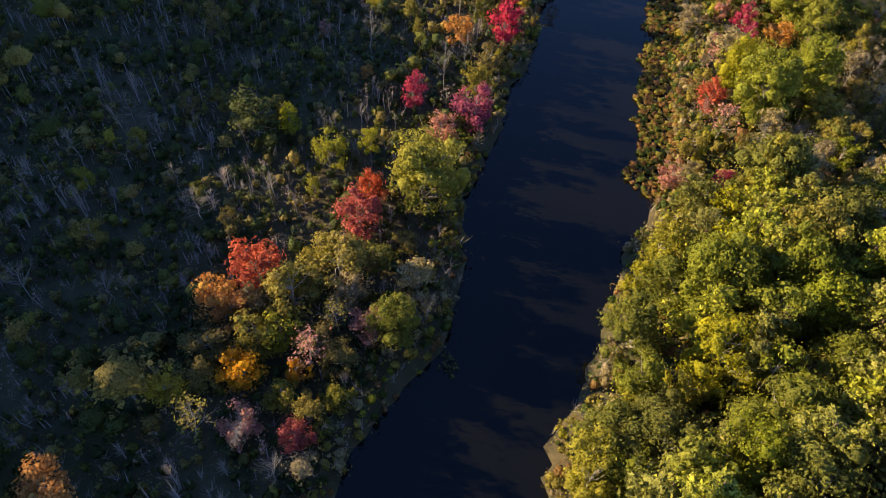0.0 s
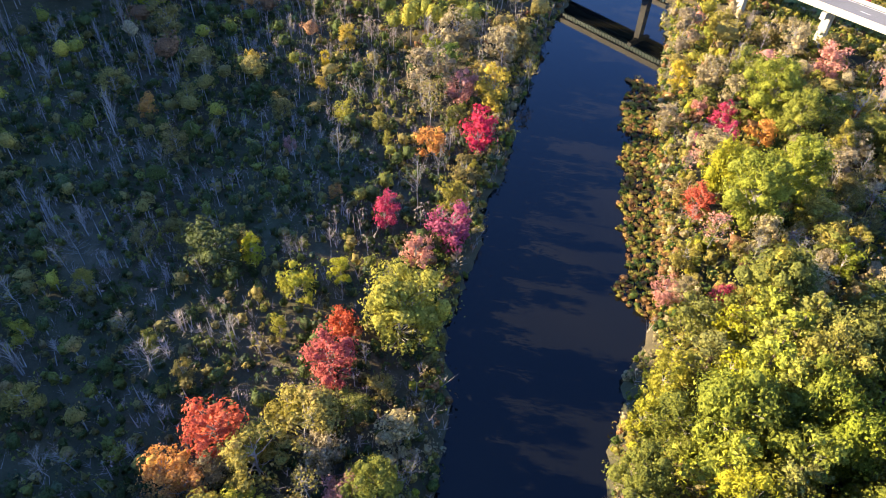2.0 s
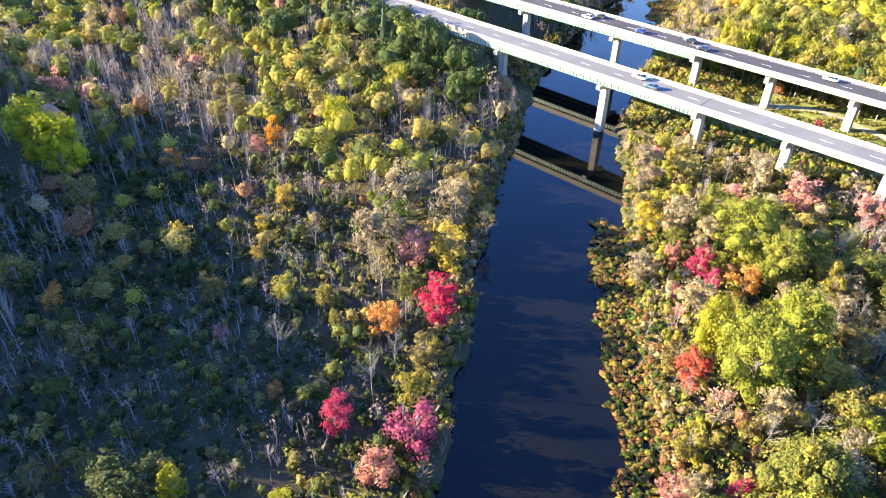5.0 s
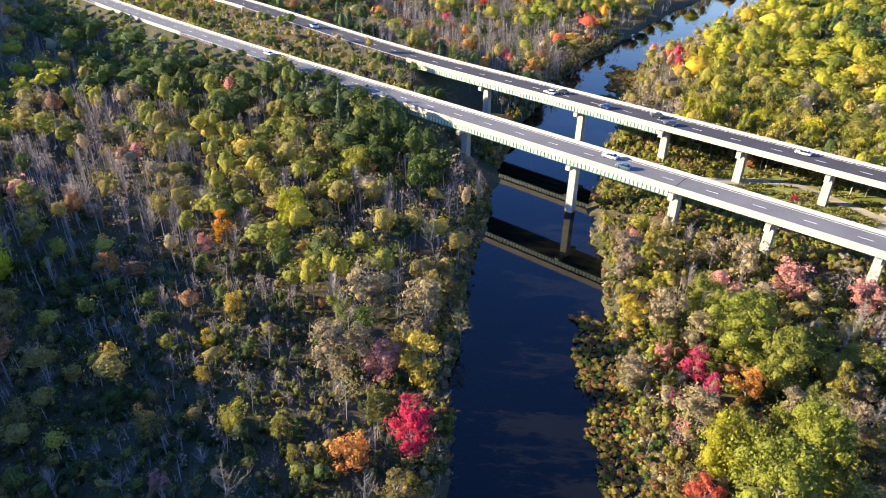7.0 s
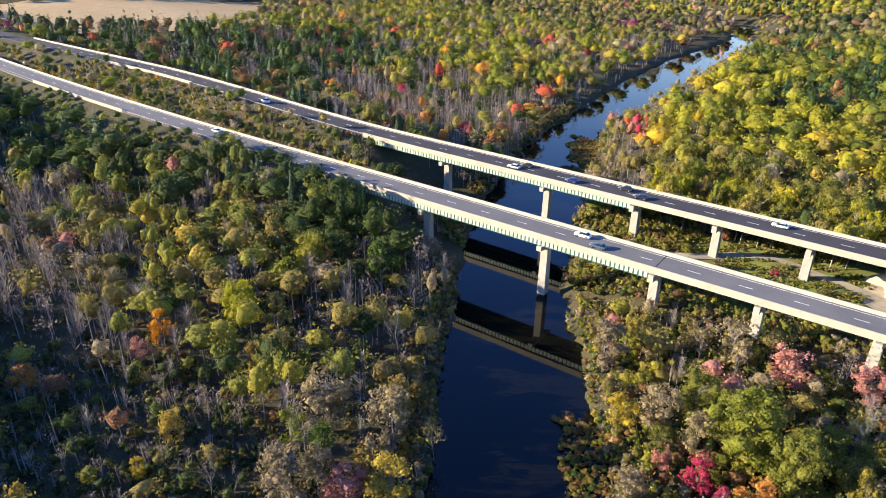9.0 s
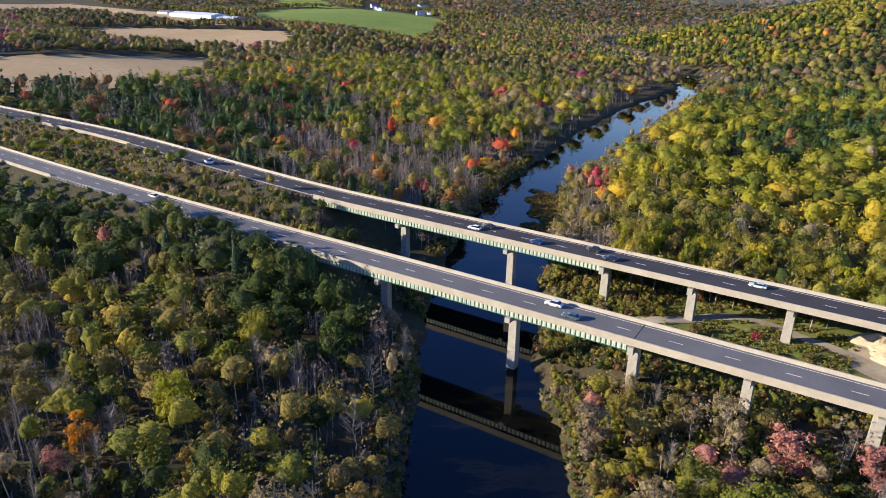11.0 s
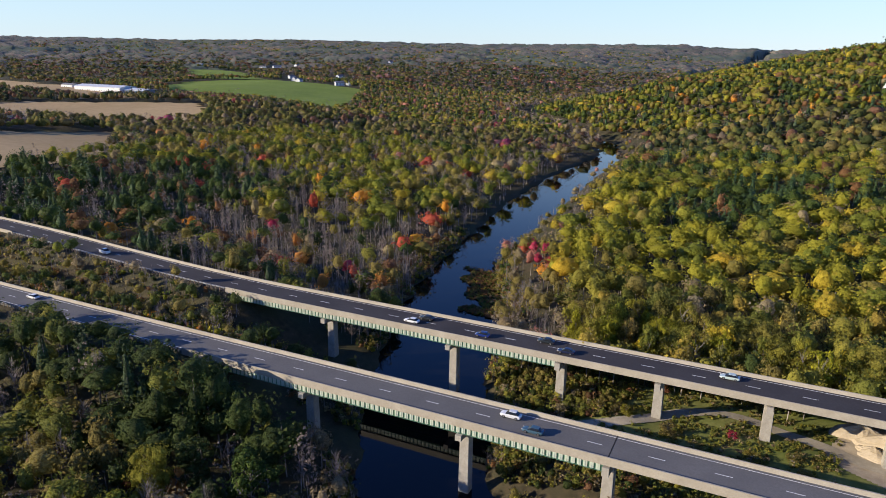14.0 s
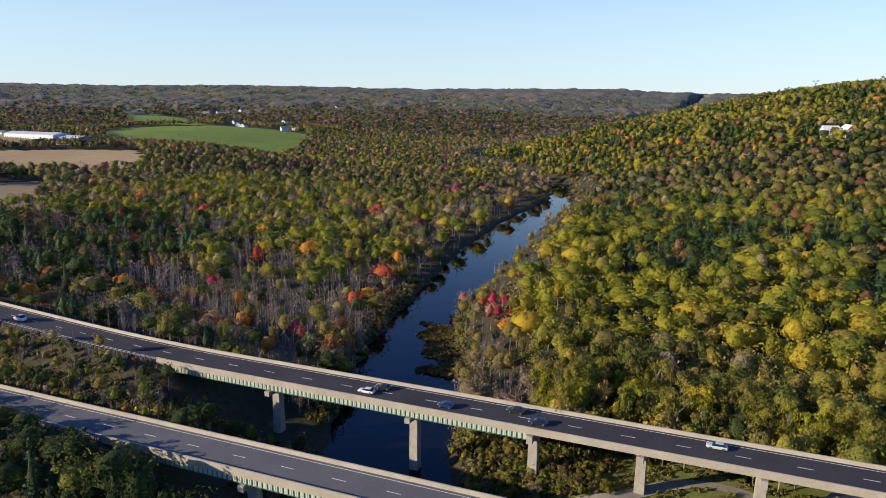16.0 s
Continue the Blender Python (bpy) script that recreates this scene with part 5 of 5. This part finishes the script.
# ---- far ridges ----
def far_canopy():
    """Woods too far to tell one tree from the next: a lumpy roof of leaves over the hills."""
    r = np.random.RandomState(77)
    rows_, cols_ = 100, 300
    dist = 1500 * (4850 / 1500) ** np.linspace(0, 1, rows_)
    bear = np.radians(np.linspace(-82, 26, cols_))
    D, B = np.meshgrid(dist, bear, indexing="ij")
    D = D * (1 + r.uniform(-0.004, 0.004, D.shape))
    B = B + r.uniform(-0.0014, 0.0014, B.shape)
    x, y = np.sin(B) * D, np.cos(B) * D
    z = height(x, y) + 14 * smooth(D, 1500, 2300) - 13 + r.uniform(0, 15, D.shape) * smooth(D, 1500, 1900) + 4 * wave(x, y, 260, 50)
    idx = np.arange(rows_ * cols_).reshape(rows_, cols_)
    q = np.stack([idx[:-1, :-1], idx[:-1, 1:], idx[1:, 1:], idx[1:, :-1]], -1).reshape(-1, 4)
    m, nt, b = material("far_leaves", 0.8, 0.2)
    n1, n2 = noise_tex(nt, 0.08, 3, 0.8), noise_tex(nt, 0.003, 3)
    c = ramp(nt, n1.outputs[0], [(0.36, (0.03, 0.05, 0.04)), (0.45, (0.10, 0.125, 0.08)), (0.52, (0.19, 0.135, 0.11)), (0.58, (0.19, 0.175, 0.12)), (0.66, (0.27, 0.17, 0.12))])
    c = mix(nt, ramp(nt, n2.outputs[0], [(0.45, (0, 0, 0)), (0.6, (0.7, 0.7, 0.7))]), c, (0.09, 0.12, 0.07))
    nt.links.new(c, b.inputs["Base Color"])
    return tagged(new("far_ridges", mesh_of("far_ridges", np.stack([x, y, z], -1).reshape(-1, 3), q, [m])), "far wooded ridges in brown and green", "forest", kind="stuff")


far_canopy()


# ---- cars ----
TYRE = mottled("black_rubber", (0.02, 0.02, 0.02), (0.035, 0.035, 0.035), 3.0, 0.8)
RIM = mottled("alloy", (0.5, 0.5, 0.52), (0.6, 0.6, 0.62), 3.0, 0.35, 0.5, 0.9)
GLASS = mottled("dark_car_glass", (0.015, 0.018, 0.02), (0.025, 0.028, 0.03), 1.0, 0.08, 0.6)
LAMP = mottled("clear_lamp_glass", (0.6, 0.6, 0.58), (0.75, 0.75, 0.72), 3.0, 0.15, 0.5)
TAIL = mottled("red_lamp_glass", (0.35, 0.02, 0.02), (0.45, 0.03, 0.03), 3.0, 0.2, 0.5)


def loft(sections):
    """A body from cross-sections: rows of x, half width at sill, half width at top, sill z, top z."""
    bm = bmesh.new()
    rings = []
    for x, w0, w1, z0, z1 in sections:
        zm = z0 + (z1 - z0) * 0.55
        rings.append([bm.verts.new(v) for v in ((x, -w0 * 0.92, z0), (x, -w0, zm), (x, -w1, z1), (x, 0, z1 + 0.03), (x, w1, z1), (x, w0, zm), (x, w0 * 0.92, z0))])
    for a, b in zip(rings, rings[1:]):
        for i in range(7):
            bm.faces.new((a[i], a[(i + 1) % 7], b[(i + 1) % 7], b[i]))
    bm.faces.new(rings[0][::-1])
    bm.faces.new(rings[-1])
    bmesh.ops.recalc_face_normals(bm, faces=bm.faces[:])
    bmesh.ops.bevel(bm, geom=bm.edges[:], offset=0.025, segments=1, affect="EDGES")
    return bm


def wheel_mesh(radius, half, mat):
    bm = bmesh.new()
    bmesh.ops.create_cone(bm, cap_ends=True, segments=16, radius1=radius, radius2=radius, depth=2 * half)
    bmesh.ops.rotate(bm, verts=bm.verts[:], cent=(0, 0, 0), matrix=Matrix.Rotation(radians(90), 3, "X"))
    bmesh.ops.bevel(bm, geom=bm.edges[:], offset=0.03, segments=1, affect="EDGES")
    return bm


def car(x, mid, lane, heading, paint, label, tall=1.45, length=4.6):
    mat, nt, b = material("car_paint", 0.25, 0.5)
    n = noise_tex(nt, 2.0)
    nt.links.new(ramp(nt, n.outputs[0], [(0.3, tuple(v * 0.92 for v in paint)), (0.7, paint)]), b.inputs["Base Color"])
    b.inputs["Coat Weight"].default_value = 0.6
    top = thing("car", along(x, mid, lane, DECK + 0.012) @ pose(0, 0, 0, 0, 0, heading), label, "car", "cars on the highway")
    h, L = tall, length / 2
    waist = h * 0.6
    part("body", loft([(-L, 0.72, 0.66, 0.42, waist * 0.86), (-L + 0.25, 0.86, 0.80, 0.26, waist), (-0.9, 0.90, 0.84, 0.22, waist + 0.03), (0.75, 0.90, 0.84, 0.22, waist), (L - 0.5, 0.86, 0.78, 0.24, waist * 0.88), (L, 0.70, 0.60, 0.36, waist * 0.72)]), mat, top)
    part("cabin_glass", loft([(-L + 0.5, 0.80, 0.66, waist - 0.06, waist + 0.08), (-1.15, 0.80, 0.62, waist - 0.06, h - 0.06), (0.15, 0.80, 0.62, waist - 0.06, h - 0.06), (1.05, 0.78, 0.70, waist - 0.08, waist + 0.04)]), GLASS, top, "dark tinted glass")
    part("roof", loft([(-1.35, 0.62, 0.58, h - 0.1, h - 0.02), (-0.9, 0.65, 0.6, h - 0.08, h), (0.1, 0.65, 0.6, h - 0.08, h), (0.35, 0.62, 0.58, h - 0.12, h - 0.04)]), mat, top)
    for sx in (-1, 1):
        for sy in (-1, 1):
            t = part("wheel", wheel_mesh(0.33, 0.11, TYRE), TYRE, top, "black tyre")
            t.location = (sx * length * 0.295, sy * 0.80, 0.33)
            part("rim", wheel_mesh(0.2, 0.12, RIM), RIM, t, "alloy rim")
    for sy in (-1, 1):
        part("headlight", box(bmesh.new(), L - 0.16, L - 0.02, sy * 0.55 - 0.14, sy * 0.55 + 0.14, 0.56, 0.70), LAMP, top, "clear headlight")
        part("tail_light", box(bmesh.new(), -L + 0.0, -L + 0.12, sy * 0.6 - 0.12, sy * 0.6 + 0.12, 0.62, 0.76), TAIL, top, "red tail light")
    return top


car(6.4, near_mid, 1.9, 180, (0.62, 0.64, 0.66), "silver estate car on the grey highway", 1.65, 4.7)
car(12.6, near_mid, -1.9, 180, (0.05, 0.10, 0.14), "dark teal saloon car on the grey highway")
car(-38, far_mid, 1.9, 180, (0.02, 0.022, 0.025), "black saloon car on the dark highway")
car(-41, far_mid, -1.9, 180, (0.70, 0.71, 0.72), "silver saloon car on the dark highway")
car(-19, far_mid, -1.9, 180, (0.012, 0.03, 0.16), "bright blue hatchback car on the dark highway", 1.5, 4.2)
car(-2, far_mid, 1.9, 180, (0.02, 0.025, 0.03), "black estate car on the dark highway", 1.6)
car(4.5, far_mid, -1.9, 180, (0.015, 0.02, 0.05), "dark blue saloon car on the dark highway")
car(44, far_mid, 1.9, 180, (0.45, 0.55, 0.52), "pale green saloon car on the dark highway")
car(-150, near_mid, 1.9, 180, (0.72, 0.72, 0.72), "white saloon car on the grey highway")
car(-175, far_mid, -1.9, 180, (0.74, 0.74, 0.73), "white van on the dark highway", 2.1, 5.2)
